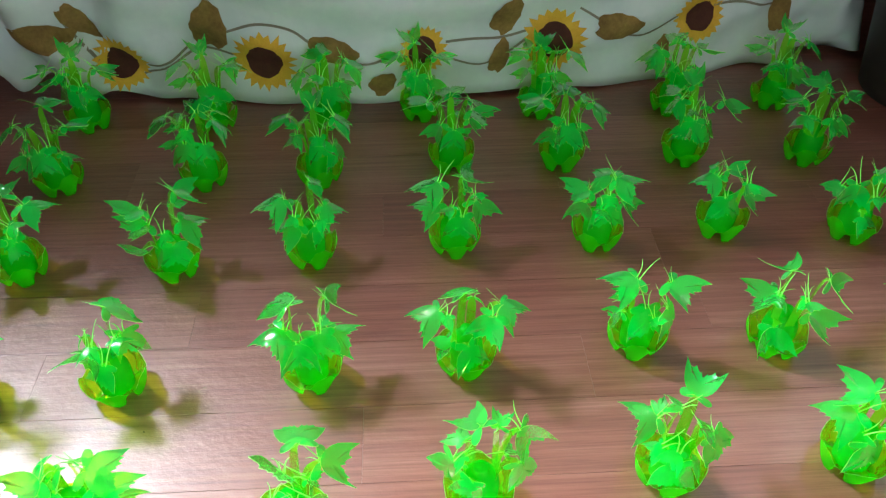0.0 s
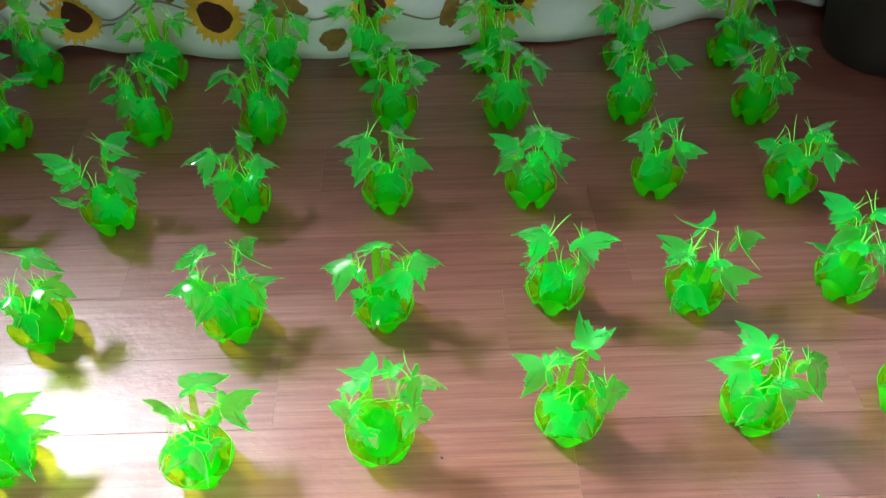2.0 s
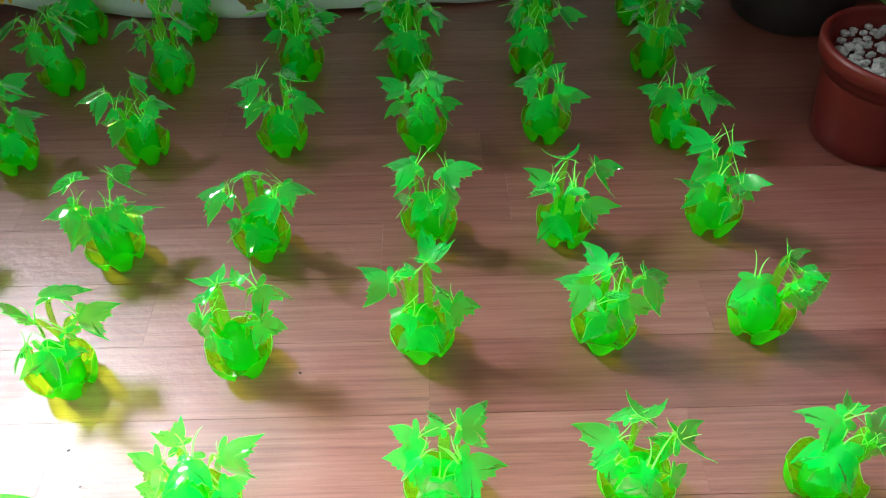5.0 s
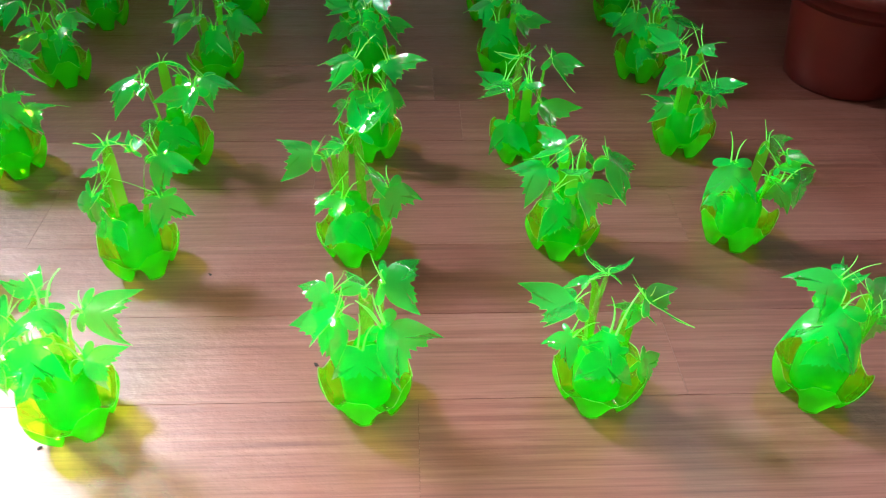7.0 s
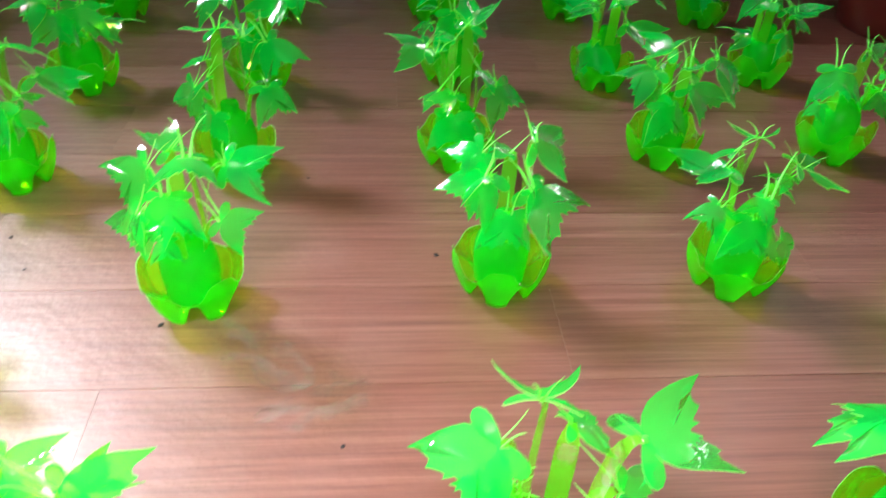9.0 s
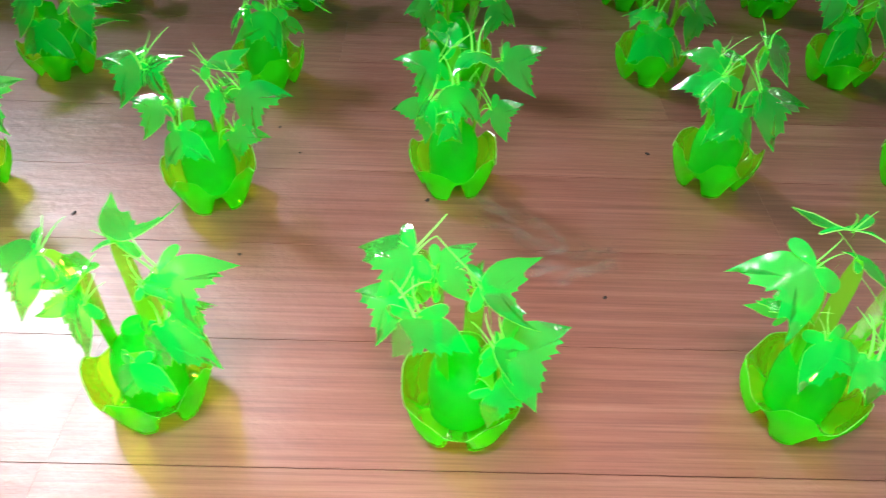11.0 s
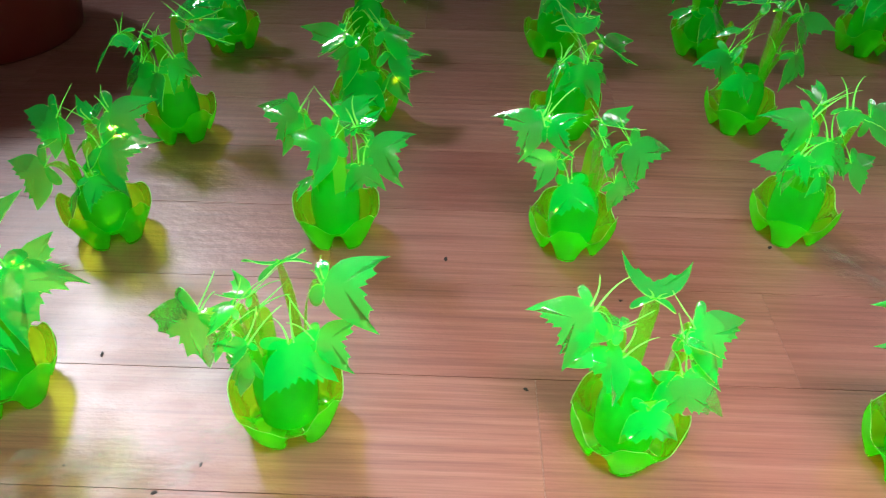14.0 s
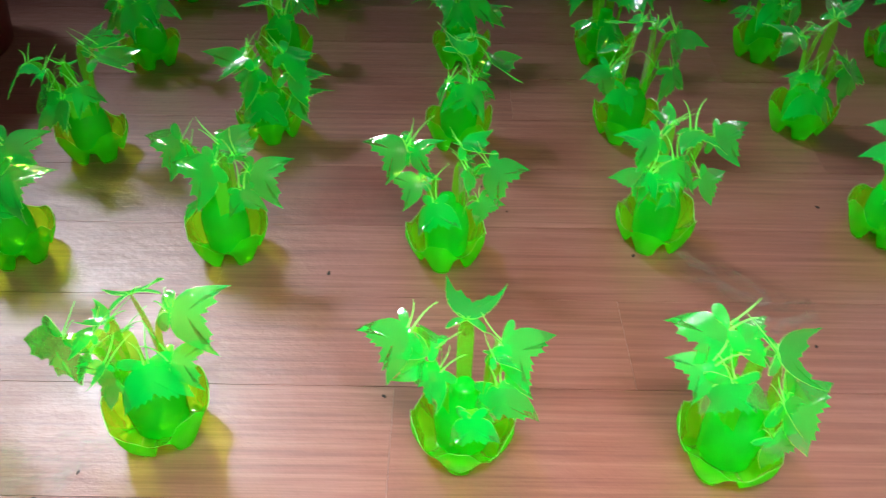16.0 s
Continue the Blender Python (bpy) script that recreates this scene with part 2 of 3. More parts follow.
def pierced_wall(name, x, y_mid, z_mid, w, h, mat, label):
    """A side wall built round one window's opening."""
    bm = bmesh.new()
    y0, y1, z0, z1 = y_mid - w / 2, y_mid + w / 2, z_mid - h / 2, z_mid + h / 2
    for a, b, c, d in ((Y0, y0, 0, ZC), (y1, Y1, 0, ZC), (y0, y1, 0, z0), (y0, y1, z1, ZC)):
        bmesh.ops.create_cube(bm, size=1.0, matrix=Matrix.Translation((x, (a + b) / 2, (c + d) / 2)) @ Matrix.Diagonal((0.2, b - a, d - c, 1)))
    me = bpy.data.meshes.new(name)
    bm.to_mesh(me)
    bm.free()
    me.materials.append(mat)
    tagged(new(name, me), label, "wall", kind="structure")


pierced_wall("wall_east", X1 + 0.1, WIN2_Y, WIN2_Z, WIN2_W, WIN2_H, LOW_BOUNCE_BROWN, "plain unseen wall with a small window, coloured dark brown for dim reflections")
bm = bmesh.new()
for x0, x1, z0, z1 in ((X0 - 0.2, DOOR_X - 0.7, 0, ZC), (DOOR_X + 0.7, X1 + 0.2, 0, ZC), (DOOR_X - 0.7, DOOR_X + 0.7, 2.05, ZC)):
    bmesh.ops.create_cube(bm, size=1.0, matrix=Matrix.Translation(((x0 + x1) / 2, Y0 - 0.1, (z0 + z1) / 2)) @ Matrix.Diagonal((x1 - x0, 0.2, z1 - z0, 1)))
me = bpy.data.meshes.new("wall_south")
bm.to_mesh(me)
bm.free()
me.materials.append(LOW_BOUNCE_PLASTER)
tagged(new("wall_south", me), "plain plastered wall with an open doorway, coloured dark to dim the room", "wall", kind="structure")
pierced_wall("wall_west", X0 - 0.1, WIN_Y, WIN_Z, WIN_W, WIN_H, LOW_BOUNCE_PLASTER, "plain plastered wall with a high window, coloured dark to dim the room")
ceiling = tagged(new("ceiling", box_mesh("ceiling", X1 - X0 + 0.4, Y1 - Y0 + 0.4, 0.1, LOW_BOUNCE_CEIL)), "plain unseen ceiling, coloured dark to dim the room", "ceiling", kind="structure")
ceiling.location = ((X0 + X1) / 2, (Y0 + Y1) / 2, ZC + 0.05)

BLOCKER_X, BLOCKER_Y = -1.9, 1.28
# unseen board, added over the cloth to keep that end of the floor shaded
loft = tagged(new("loft", box_mesh("loft", X1 - BLOCKER_X, Y1 - BLOCKER_Y, 0.06, LOW_BOUNCE_BROWN, 0.004)), "unseen dark board added over the cloth to block window light", "loft", kind="structure")
loft.location = ((X1 + BLOCKER_X) / 2, (Y1 + BLOCKER_Y) / 2, 1.53)



def window_frame(name, x, y, z, w, h, bars, label):
    win = tagged(new(name), label, "window", kind="structure")
    win.location = (x, y, z)
    for dy in (-w / 2 + 0.025, w / 2 - 0.025):
        child("window_frame", box_mesh("window_frame", 0.06, 0.05, h, PAINT, 0.004), win, m=Matrix.Translation((0, dy, 0)))
    for dz in (-h / 2 + 0.025, h / 2 - 0.025):
        child("window_frame", box_mesh("window_frame", 0.06, w - 0.1, 0.05, PAINT, 0.004), win, m=Matrix.Translation((0, 0, dz)))
    for k in range(bars):
        child("mullion", box_mesh("mullion", 0.05, 0.06, h - 0.1, PAINT, 0.004), win, m=Matrix.Translation((0, w * ((k + 1) / (bars + 1) - 0.5), 0)))


window_frame("window_1", X0 - 0.03, WIN_Y, WIN_Z, WIN_W, WIN_H, 2, "white painted window with three upright panes")
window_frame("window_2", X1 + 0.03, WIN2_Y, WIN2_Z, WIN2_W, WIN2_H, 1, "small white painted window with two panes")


# ---- plastic plants ----
def ang(a):
    return Vector((math.cos(a), math.sin(a), 0))


def smooth(lo, hi, v):
    t = min(1.0, max(0.0, (v - lo) / (hi - lo)))
    return t * t * (3 - 2 * t)


def cup_mesh(seed):
    """Bottle bottom with five feet: over each foot the wall is cut to a tall flared petal, between them it is arched below and cut low."""
    rnd = random.Random(seed)
    n, rows = 90, 9
    tall = [rnd.uniform(0.043, 0.057) for _ in range(5)]
    verts, faces = [], []
    for k in range(rows + 1):
        f = k / rows
        for i in range(n):
            a = 2 * math.pi * i / n
            c = 0.5 + 0.5 * math.cos(5 * a)
            foot = int(round(5 * a / (2 * math.pi))) % 5
            zb = 0.020 * smooth(0.45, 1.0, 1 - c)
            zt = 0.036 + (tall[foot] - 0.036) * smooth(0.0, 0.9, c)
            r0 = 0.0325 + 0.0045 * c
            r1 = 0.0490 + 0.0035 * c
            bulge = 0.55 * f + 0.45 * math.sin(f * math.pi / 2)
            r = r0 + (r1 - r0) * bulge - 0.0022 * c * smooth(0.78, 1.0, f) + 0.0025 * c * math.sin(f * math.pi)
            verts.append(tuple(ang(a) * r + Vector((0, 0, zb + (zt - zb) * f))))
    for k in range(rows):
        for i in range(n):
            j = (i + 1) % n
            faces.append((k * n + i, k * n + j, (k + 1) * n + j, (k + 1) * n + i))
    # the bottle's closed bottom
    m = len(verts)
    for i in range(n):
        a = 2 * math.pi * i / n
        c = 0.5 + 0.5 * math.cos(5 * a)
        verts.append(tuple(ang(a) * 0.020 + Vector((0, 0, 0.012 + 0.005 * (1 - c)))))
    for i in range(n):
        j = (i + 1) % n
        faces.append((i, m + i, m + j, j))
    cen = len(verts)
    verts.append((0, 0, 0.017))
    for i in range(n):
        faces.append((m + i, cen, m + (i + 1) % n))
    # cut rim, a little lip outwards
    ids = [0] * len(faces)
    top = rows * n
    lip = len(verts)
    for i in range(n):
        v = Vector(verts[top + i])
        verts += [tuple(v), tuple(v + Vector((v.x, v.y, 0)).normalized() * 0.0006 + Vector((0, 0, 0.0004)))]
    for i in range(n):
        j = (i + 1) % n
        faces.append((lip + 2 * i, lip + 2 * j, lip + 2 * j + 1, lip + 2 * i + 1))
        ids.append(1)
    return mesh_of("cup", verts, faces, [GREEN_CUP, EDGE], ids)


def core_mesh():
    """Bottle shoulder and neck standing in the cup: ringed at the bottom, domed above, with a short neck."""
    prof = [(0.0005, 0.011), (0.019, 0.011), (0.0245, 0.013), (0.0270, 0.017), (0.0258, 0.0195), (0.0274, 0.022), (0.0262, 0.0245), (0.0278, 0.027), (0.0268, 0.030),
            (0.0282, 0.034), (0.0284, 0.044), (0.0282, 0.052), (0.0272, 0.060), (0.0250, 0.067), (0.0215, 0.073), (0.0170, 0.0775), (0.0128, 0.081), (0.0112, 0.085), (0.0110, 0.092), (0.0095, 0.0950), (0.0005, 0.0955)]
    return lathe("core", prof, GREEN_CORE, 40, 0.012)


def leaf_mesh(seed):
    """A leaf cut from a bottle's side, bowed as the bottle was: two pointed wings with a toothed outer edge and two rounded ears beside its root. Outwards is +x."""
    rnd = random.Random(seed)
    half = [(0.0, 0.05), (0.02, 0.15), (0.08, 0.28), (0.18, 0.39), (0.32, 0.46), (0.48, 0.51), (0.66, 0.55), (0.87, 0.59), (0.76, 0.48), (0.71, 0.40)]
    if seed % 3:
        half += [(0.695, 0.34), (0.715, 0.30), (0.79, 0.275), (0.70, 0.20)]
    else:
        half += [(0.68, 0.36), (0.765, 0.34), (0.69, 0.27), (0.67, 0.22), (0.74, 0.195), (0.665, 0.155)]
    half += [(0.64, 0.13), (0.63, 0.105), (0.67, 0.08), (0.55, 0.015)]
    j = lambda s: rnd.uniform(-s, s)
    wide = rnd.uniform(0.92, 1.08)
    right = [(u * rnd.uniform(0.98, 1.03), v * wide + j(0.006)) for u, v in half]
    lean = rnd.uniform(0.88, 1.08)
    left = [(u * lean * rnd.uniform(0.98, 1.03), -v * wide + j(0.006)) for u, v in half]
    outline = right + left[::-1]
    cv, cu = (1, -1, 1, 1, -1, 1, 1, -1)[seed % 8] * rnd.uniform(0.5, 0.95), rnd.uniform(-0.2, 0.35)
    twist = rnd.uniform(-0.12, 0.12)
    lift = lambda u, v: -cv * v * v - cu * u * u + twist * u * v + 0.015 * math.sin(7 * u + seed)
    verts, faces = [], []
    n = len(outline)
    rings = (0.3, 0.6, 0.84, 1.0)
    cu0 = (0.29, 0.0)
    verts.append((cu0[0], cu0[1], lift(*cu0)))
    for s in rings:
        for u, v in outline:
            a, b = cu0[0] + (u - cu0[0]) * s, cu0[1] + (v - cu0[1]) * s
            verts.append((a, b, lift(a, b)))
    for i in range(n):
        k = (i + 1) % n
        faces.append((0, 1 + i, 1 + k))
        for q in range(len(rings) - 1):
            o, p = 1 + q * n, 1 + (q + 1) * n
            faces.append((o + i, p + i, p + k, o + k))
    loops = [[1 + (len(rings) - 1) * n + i for i in range(n)]]
    # two ears, each a long rounded lobe
    for side in (1, -1):
        a0 = side * rnd.uniform(1.5, 2.0)
        ln, wd, up = rnd.uniform(0.36, 0.50), rnd.uniform(0.10, 0.15), rnd.uniform(0.0, 0.3)
        d, q = Vector((math.cos(a0), math.sin(a0), up)), Vector((-math.sin(a0), math.cos(a0), 0))
        b0 = len(verts)
        m = 14
        for i in range(m):
            t = 2 * math.pi * i / m
            g = 0.5 - 0.5 * math.cos(t)
            p = d * (ln * g) + q * (wd * math.sin(t) * (0.55 + 0.5 * g))
            verts.append((p.x, p.y, p.z - 0.2 * g * g))
        mid = len(verts)
        p = d * (ln * 0.55)
        verts.append((p.x, p.y, p.z - 0.03))
        for i in range(m):
            faces.append((b0 + i, b0 + (i + 1) % m, mid))
        loops.append(list(range(b0, b0 + m)))
    vs = [Vector(v) for v in verts]
    fs, ids = list(faces), [0] * len(faces)
    for lp in loops:
        base = len(vs)
        n = len(lp)
        vs += [vs[i].copy() for i in lp]
        vs += [vs[i] - Vector((0, 0, 0.016)) for i in lp]
        for k in range(n):
            h = (k + 1) % n
            fs.append((base + k, base + h, base + n + h, base + n + k))
            ids.append(1)
    return mesh_of("leaf", vs, fs, [GREEN_LEAF, EDGE], ids)


def ribbon(name, pts, widths, side, mat, edge, depth=0.0009):
    """A flat strip through pts, of the given widths across the side direction."""
    n = len(pts)
    verts = []
    for p, w in zip(pts, widths):
        verts += [p - side * w / 2, p + side * w / 2]
    faces = [(2 * i, 2 * i + 1, 2 * i + 3, 2 * i + 2) for i in range(n - 1)]
    loop = [2 * i for i in range(n)] + [2 * i + 1 for i in range(n - 1, -1, -1)]
    return skirted(name, verts, faces, loop, depth, mat, edge)


def antennae_mesh(seed):
    rnd = random.Random(seed)
    verts, faces = [], []
    for s in (1, -1):
        ln, lean, spread = rnd.uniform(0.55, 0.85), rnd.uniform(0.3, 0.9), rnd.uniform(0.08, 0.24)
        b = len(verts)
        for i in range(7):
            t = i / 6
            w = 0.021 * (1 - 0.6 * t)
            c = Vector((-lean * ln * t + 0.12 * t * t, s * (0.05 + spread * t * t), ln * t * (1 - 0.3 * t)))
            verts += [c + Vector((0, -w, 0)), c + Vector((0, w, 0)), c + Vector((w, 0, 0))]
        for i in range(6):
            o = b + 3 * i
            faces += [(o, o + 1, o + 4, o + 3), (o + 1, o + 2, o + 5, o + 4), (o + 2, o, o + 3, o + 5)]
    return mesh_of("antennae", verts, faces, [EDGE])


CUPS = [cup_mesh(s) for s in range(4)]
CORE = core_mesh()
LEAVES = [leaf_mesh(s) for s in range(8)]
CUPPED = [LEAVES[i] for i in (1, 4, 7)]
BOWED = [LEAVES[i] for i in (0, 2, 3, 5, 6)]
FEELERS = [antennae_mesh(s) for s in range(5)]
PLANT_LABEL = "fluorescent green artificial plant cut from plastic bottles, standing on the floor"


def plastic_plant(x, y, turn, leaves, seed):
    """leaves: rows of the leaf root's x, y and z from the plant's foot, leaf size, its droop, heading and roll in degrees, and whether its tips are bent up."""
    rnd = random.Random(seed)
    top = tagged(new("plastic_plant"), PLANT_LABEL, "artificial plant", "plants on the floor")
    top.location = (x, y, 0)
    child("cup", CUPS[seed % 4], top, "cut bottle bottom with five feet and wavy rim", pose(0, 0, 0, 0, 0, turn))
    child("core", CORE, top, "ribbed upright bottle neck", pose(0, 0, 0, 0, 0, turn + 40))
    inner = []
    for k in range(3):
        # small inner leaves on short strips round the neck
        a, reach = rnd.uniform(0, 2 * math.pi), rnd.uniform(0.022, 0.040)
        inner.append((reach * math.cos(a), reach * math.sin(a), rnd.uniform(0.105, 0.150), rnd.uniform(0.024, 0.034), rnd.uniform(-20, 50), math.degrees(a) + rnd.uniform(-40, 40), rnd.uniform(-20, 20)))
    for hx, hy, hz, size, droop, head, roll, *bow in list(leaves) + inner:
        p3 = Vector((hx, hy, hz))
        a = math.atan2(hy, hx)
        reach = math.hypot(hx, hy)
        out, side = ang(a), ang(a + math.pi / 2)
        p0 = out * 0.021 + Vector((0, 0, 0.070))
        rise = max(0.02, hz - 0.070)
        p1 = out * (0.020 + 0.12 * reach) + Vector((0, 0, 0.070 + 0.75 * rise + 0.006))
        p2 = out * (reach * 0.72) + Vector((0, 0, hz + 0.008))
        pts, wid = [], []
        for i in range(9):
            t = i / 8
            pts.append(p0 * (1 - t) ** 3 + p1 * 3 * t * (1 - t) ** 2 + p2 * 3 * t * t * (1 - t) + p3 * t ** 3)
            wid.append(0.0150 - 0.0098 * smooth(0.40, 0.95, t))
        stem = child("stem", ribbon("stem", pts, wid, side, GREEN_STEM, EDGE), top)
        m = Matrix.Translation(p3) @ pose(0, 0, 0, roll, droop, head) @ Matrix.Scale(size, 4)
        kind = LEAVES if not bow else (CUPPED if bow[0] else BOWED)
        child("leaf", kind[rnd.randrange(len(kind))], stem, m=m)
        if hz > 0.095:
            m2 = Matrix.Translation(p3) @ pose(0, 0, 0, 0, 0, head + rnd.uniform(-20, 20)) @ Matrix.Scale(rnd.uniform(0.040, 0.066), 4)
            child("antennae", FEELERS[rnd.randrange(5)], stem, "two thin curved plastic feelers", m2)
    return top


def any_leaves(seed):
    """The common arrangement: two side leaves, one standing at the back, smaller ones hugging the neck in front."""
    r = random.Random(seed)
    u = r.uniform
    rows = []
    for az, reach, high, size, droop, spin in (
            (u(160, 200), u(0.040, 0.058), u(0.145, 0.168), u(0.048, 0.060), u(5, 40), 25), (u(-25, 20), u(0.040, 0.058), u(0.145, 0.170), u(0.048, 0.060), u(5, 40), 25),
            (u(70, 115), u(0.020, 0.040), u(0.155, 0.178), u(0.046, 0.056), u(-50, -10), 40), (u(250, 290), u(0.034, 0.040), u(0.112, 0.128), u(0.050, 0.062), u(40, 70), 20),
            (u(205, 240), u(0.038, 0.048), u(0.105, 0.140), u(0.036, 0.052), u(15, 60), 30), (u(300, 335), u(0.038, 0.048), u(0.100, 0.140), u(0.036, 0.052), u(15, 60), 30),
            (u(120, 150), u(0.035, 0.050), u(0.125, 0.160), u(0.034, 0.046), u(0, 40), 30),
            (u(30, 60), u(0.035, 0.050), u(0.125, 0.160), u(0.034, 0.046), u(0, 40), 30)):
        a = radians(az)
        rows.append((reach * math.cos(a), reach * math.sin(a), high, size, droop, az + u(-spin, spin), u(-15, 15)))
    return rows


LEAF_ROWS = {}
# where each plant stands, row by row from the cloth
PLACES = [
    [(-0.790, 1.274), (-0.496, 1.259), (-0.231, 1.258), (-0.017, 1.283), (0.266, 1.282), (0.587, 1.278), (0.841, 1.291)],
    [(-0.788, 1.042), (-0.484, 1.046), (-0.241, 1.044), (0.044, 1.079), (0.285, 1.074), (0.560, 1.081), (0.834, 1.067)],
    [(-0.777, 0.782), (-0.494, 0.780), (-0.241, 0.800), (0.033, 0.818), (0.313, 0.820), (0.565, 0.840), (0.823, 0.818)],
    [(-0.764, 0.501), (-0.531, 0.509), (-0.219, 0.515), (0.033, 0.531), (0.326, 0.558), (0.564, 0.546), (0.832, 0.565)],
    [(-0.765, 0.215), (-0.513, 0.275), (-0.225, 0.259), (0.034, 0.286), (0.313, 0.310), (0.594, 0.318), (0.841, 0.332)],
    [(-0.783, -0.009), (-0.517, 0.003), (-0.241, -0.001), (0.029, 0.036), (0.338, 0.056), (0.592, 0.059), (0.841, 0.059)],
    [(-0.794, -0.247), (-0.524, -0.268), (-0.223, -0.282), (0.034, -0.294), (0.322, -0.281), (0.592, -0.266), (0.852, -0.256)],
]
# leaves by plant: root x, y, z from the foot, size, droop, heading, roll
LEAF_ROWS[(6, 2)] = (264, [(-0.0, 0.014, 0.168, 0.05, 13, 78, 0, 1), (-0.05, 0.0, 0.168, 0.05, 22, -157, -30, 0), (0.031, 0.0, 0.153, 0.052, 19, -18, 39, 0), (-0.023, -0.014, 0.132, 0.04, 40, -156, -26, 0), (0.03, -0.014, 0.111, 0.05, 54, -76, 20, 0), (0.038, 0.0, 0.117, 0.03, 16, 0, 0, 0), (0.006, -0.028, 0.083, 0.04, 66, -75, 19, 0)])
LEAF_ROWS[(6, 1)] = (252, [(0.009, 0.012, 0.182, 0.047, 33, 114, 0, 1), (-0.061, 0.0, 0.136, 0.055, 47, -159, -50, 0), (0.043, 0.0, 0.173, 0.052, -1, -11, 36, 0), (-0.021, -0.012, 0.093, 0.04, 29, -174, -41, 0), (0.034, -0.01, 0.12, 0.038, 1, -8, 33, 0), (-0.036, -0.01, 0.127, 0.026, 37, -165, 0, 0), (0.016, -0.018, 0.122, 0.05, 48, -67, 1, 0), (-0.019, 0.008, 0.149, 0.026, -4, 168, 0, 1)])
LEAF_ROWS[(5, 0)] = (262, [(-0.02, -0.0, 0.156, 0.049, 34, -171, -60, 0), (-0.047, -0.01, 0.098, 0.052, 28, -163, -53, 0), (0.024, -0.012, 0.128, 0.058, 8, -23, 34, 0), (0.032, 0.01, 0.159, 0.05, 29, 16, 50, 1), (0.001, 0.02, 0.14, 0.03, -30, 87, 0, 1), (0.011, -0.03, 0.101, 0.034, 35, -31, 0, 0), (-0.011, -0.022, 0.081, 0.032, 45, -170, 0, 0)])
LEAF_ROWS[(4, 1)] = (280, [(-0.005, -0.010, 0.116, 0.057, 32, -163, -19), (-0.023, -0.002, 0.130, 0.057, 14, -154, -16), (0.038, 0.003, 0.103, 0.057, 11, -18, 16), (0.030, 0.013, 0.130, 0.057, 24, 5, 19), (-0.000, -0.030, 0.082, 0.057, 67, -102, -7), (0.035, 0.003, 0.063, 0.057, -24, -33, 16)])
LEAF_ROWS[(5, 1)] = (242, [(-0.033, 0.01, 0.159, 0.049, 25, -166, -49, 0), (0.007, -0.012, 0.141, 0.054, 20, -157, -44, 0), (0.042, 0.0, 0.124, 0.052, 13, -8, 44, 0), (0.034, -0.016, 0.11, 0.038, 55, -72, 8, 0), (0.006, 0.02, 0.15, 0.047, 6, 0, 30, 1), (-0.022, -0.012, 0.087, 0.028, 16, -171, 0, 0)])
LEAF_ROWS[(5, 2)] = (258, [(-0.03, -0.008, 0.123, 0.04, 17, -164, -39, 0), (-0.048, 0.005, 0.164, 0.049, 23, -165, -41, 0), (-0.044, -0.0, 0.159, 0.038, -11, -37, 49, 0), (0.016, 0.01, 0.16, 0.045, 14, 6, 0, 1), (0.049, -0.0, 0.14, 0.05, 41, -17, 53, 0), (0.038, -0.01, 0.096, 0.036, 49, -20, 52, 0), (-0.014, -0.026, 0.105, 0.045, 62, -73, 20, 0)])
LEAF_ROWS[(5, 3)] = (244, [(-0.02, 0.0, 0.158, 0.049, 24, -162, -49, 0), (0.047, 0.008, 0.157, 0.05, 4, -12, 48, 0), (0.017, 0.0, 0.17, 0.047, -6, -83, -4, 0), (-0.029, -0.01, 0.113, 0.043, 43, -156, -48, 0), (-0.002, -0.02, 0.142, 0.05, 46, -78, 1, 0), (0.039, -0.008, 0.107, 0.038, 21, -10, 43, 0), (-0.003, 0.02, 0.164, 0.034, -28, 126, 0, 1)])
LEAF_ROWS[(6, 3)] = (228, [(-0.04, 0.005, 0.185, 0.05, 30, -171, -27, 0), (-0.05, -0.012, 0.159, 0.038, 32, -172, -26, 0), (-0.026, 0.01, 0.167, 0.036, 5, 0, 34, 0), (0.007, 0.0, 0.159, 0.05, 28, 11, 30, 1), (0.028, -0.01, 0.106, 0.058, 21, -11, 37, 0), (-0.037, -0.028, 0.156, 0.047, 65, -60, 36, 0), (0.022, -0.026, 0.074, 0.04, 50, -22, 49, 0)])
LEAF_ROWS[(6, 4)] = (241, [(-0.018, 0.014, 0.197, 0.05, 33, 82, 0, 1), (-0.041, 0.0, 0.175, 0.054, 31, -158, -25, 0), (0.045, 0.005, 0.169, 0.056, -4, 10, 10, 1), (0.038, -0.012, 0.098, 0.056, 39, -14, 45, 0), (-0.023, -0.026, 0.125, 0.043, 51, -62, 29, 0), (0.01, 0.03, 0.155, 0.032, 23, 11, 0, 0), (0.045, 0.012, 0.108, 0.036, 18, -5, 38, 0)])
LEAF_ROWS[(5, 4)] = (262, [(0.022, 0.01, 0.17, 0.052, 12, 8, 38, 0), (-0.028, 0.005, 0.162, 0.04, 28, -168, -39, 0), (-0.023, -0.01, 0.146, 0.052, 36, -144, -31, 0), (0.022, -0.012, 0.128, 0.058, 25, -36, 26, 0), (0.003, 0.02, 0.152, 0.03, -15, 161, 0, 0), (-0.002, -0.026, 0.111, 0.045, 63, -98, -8, 0)])
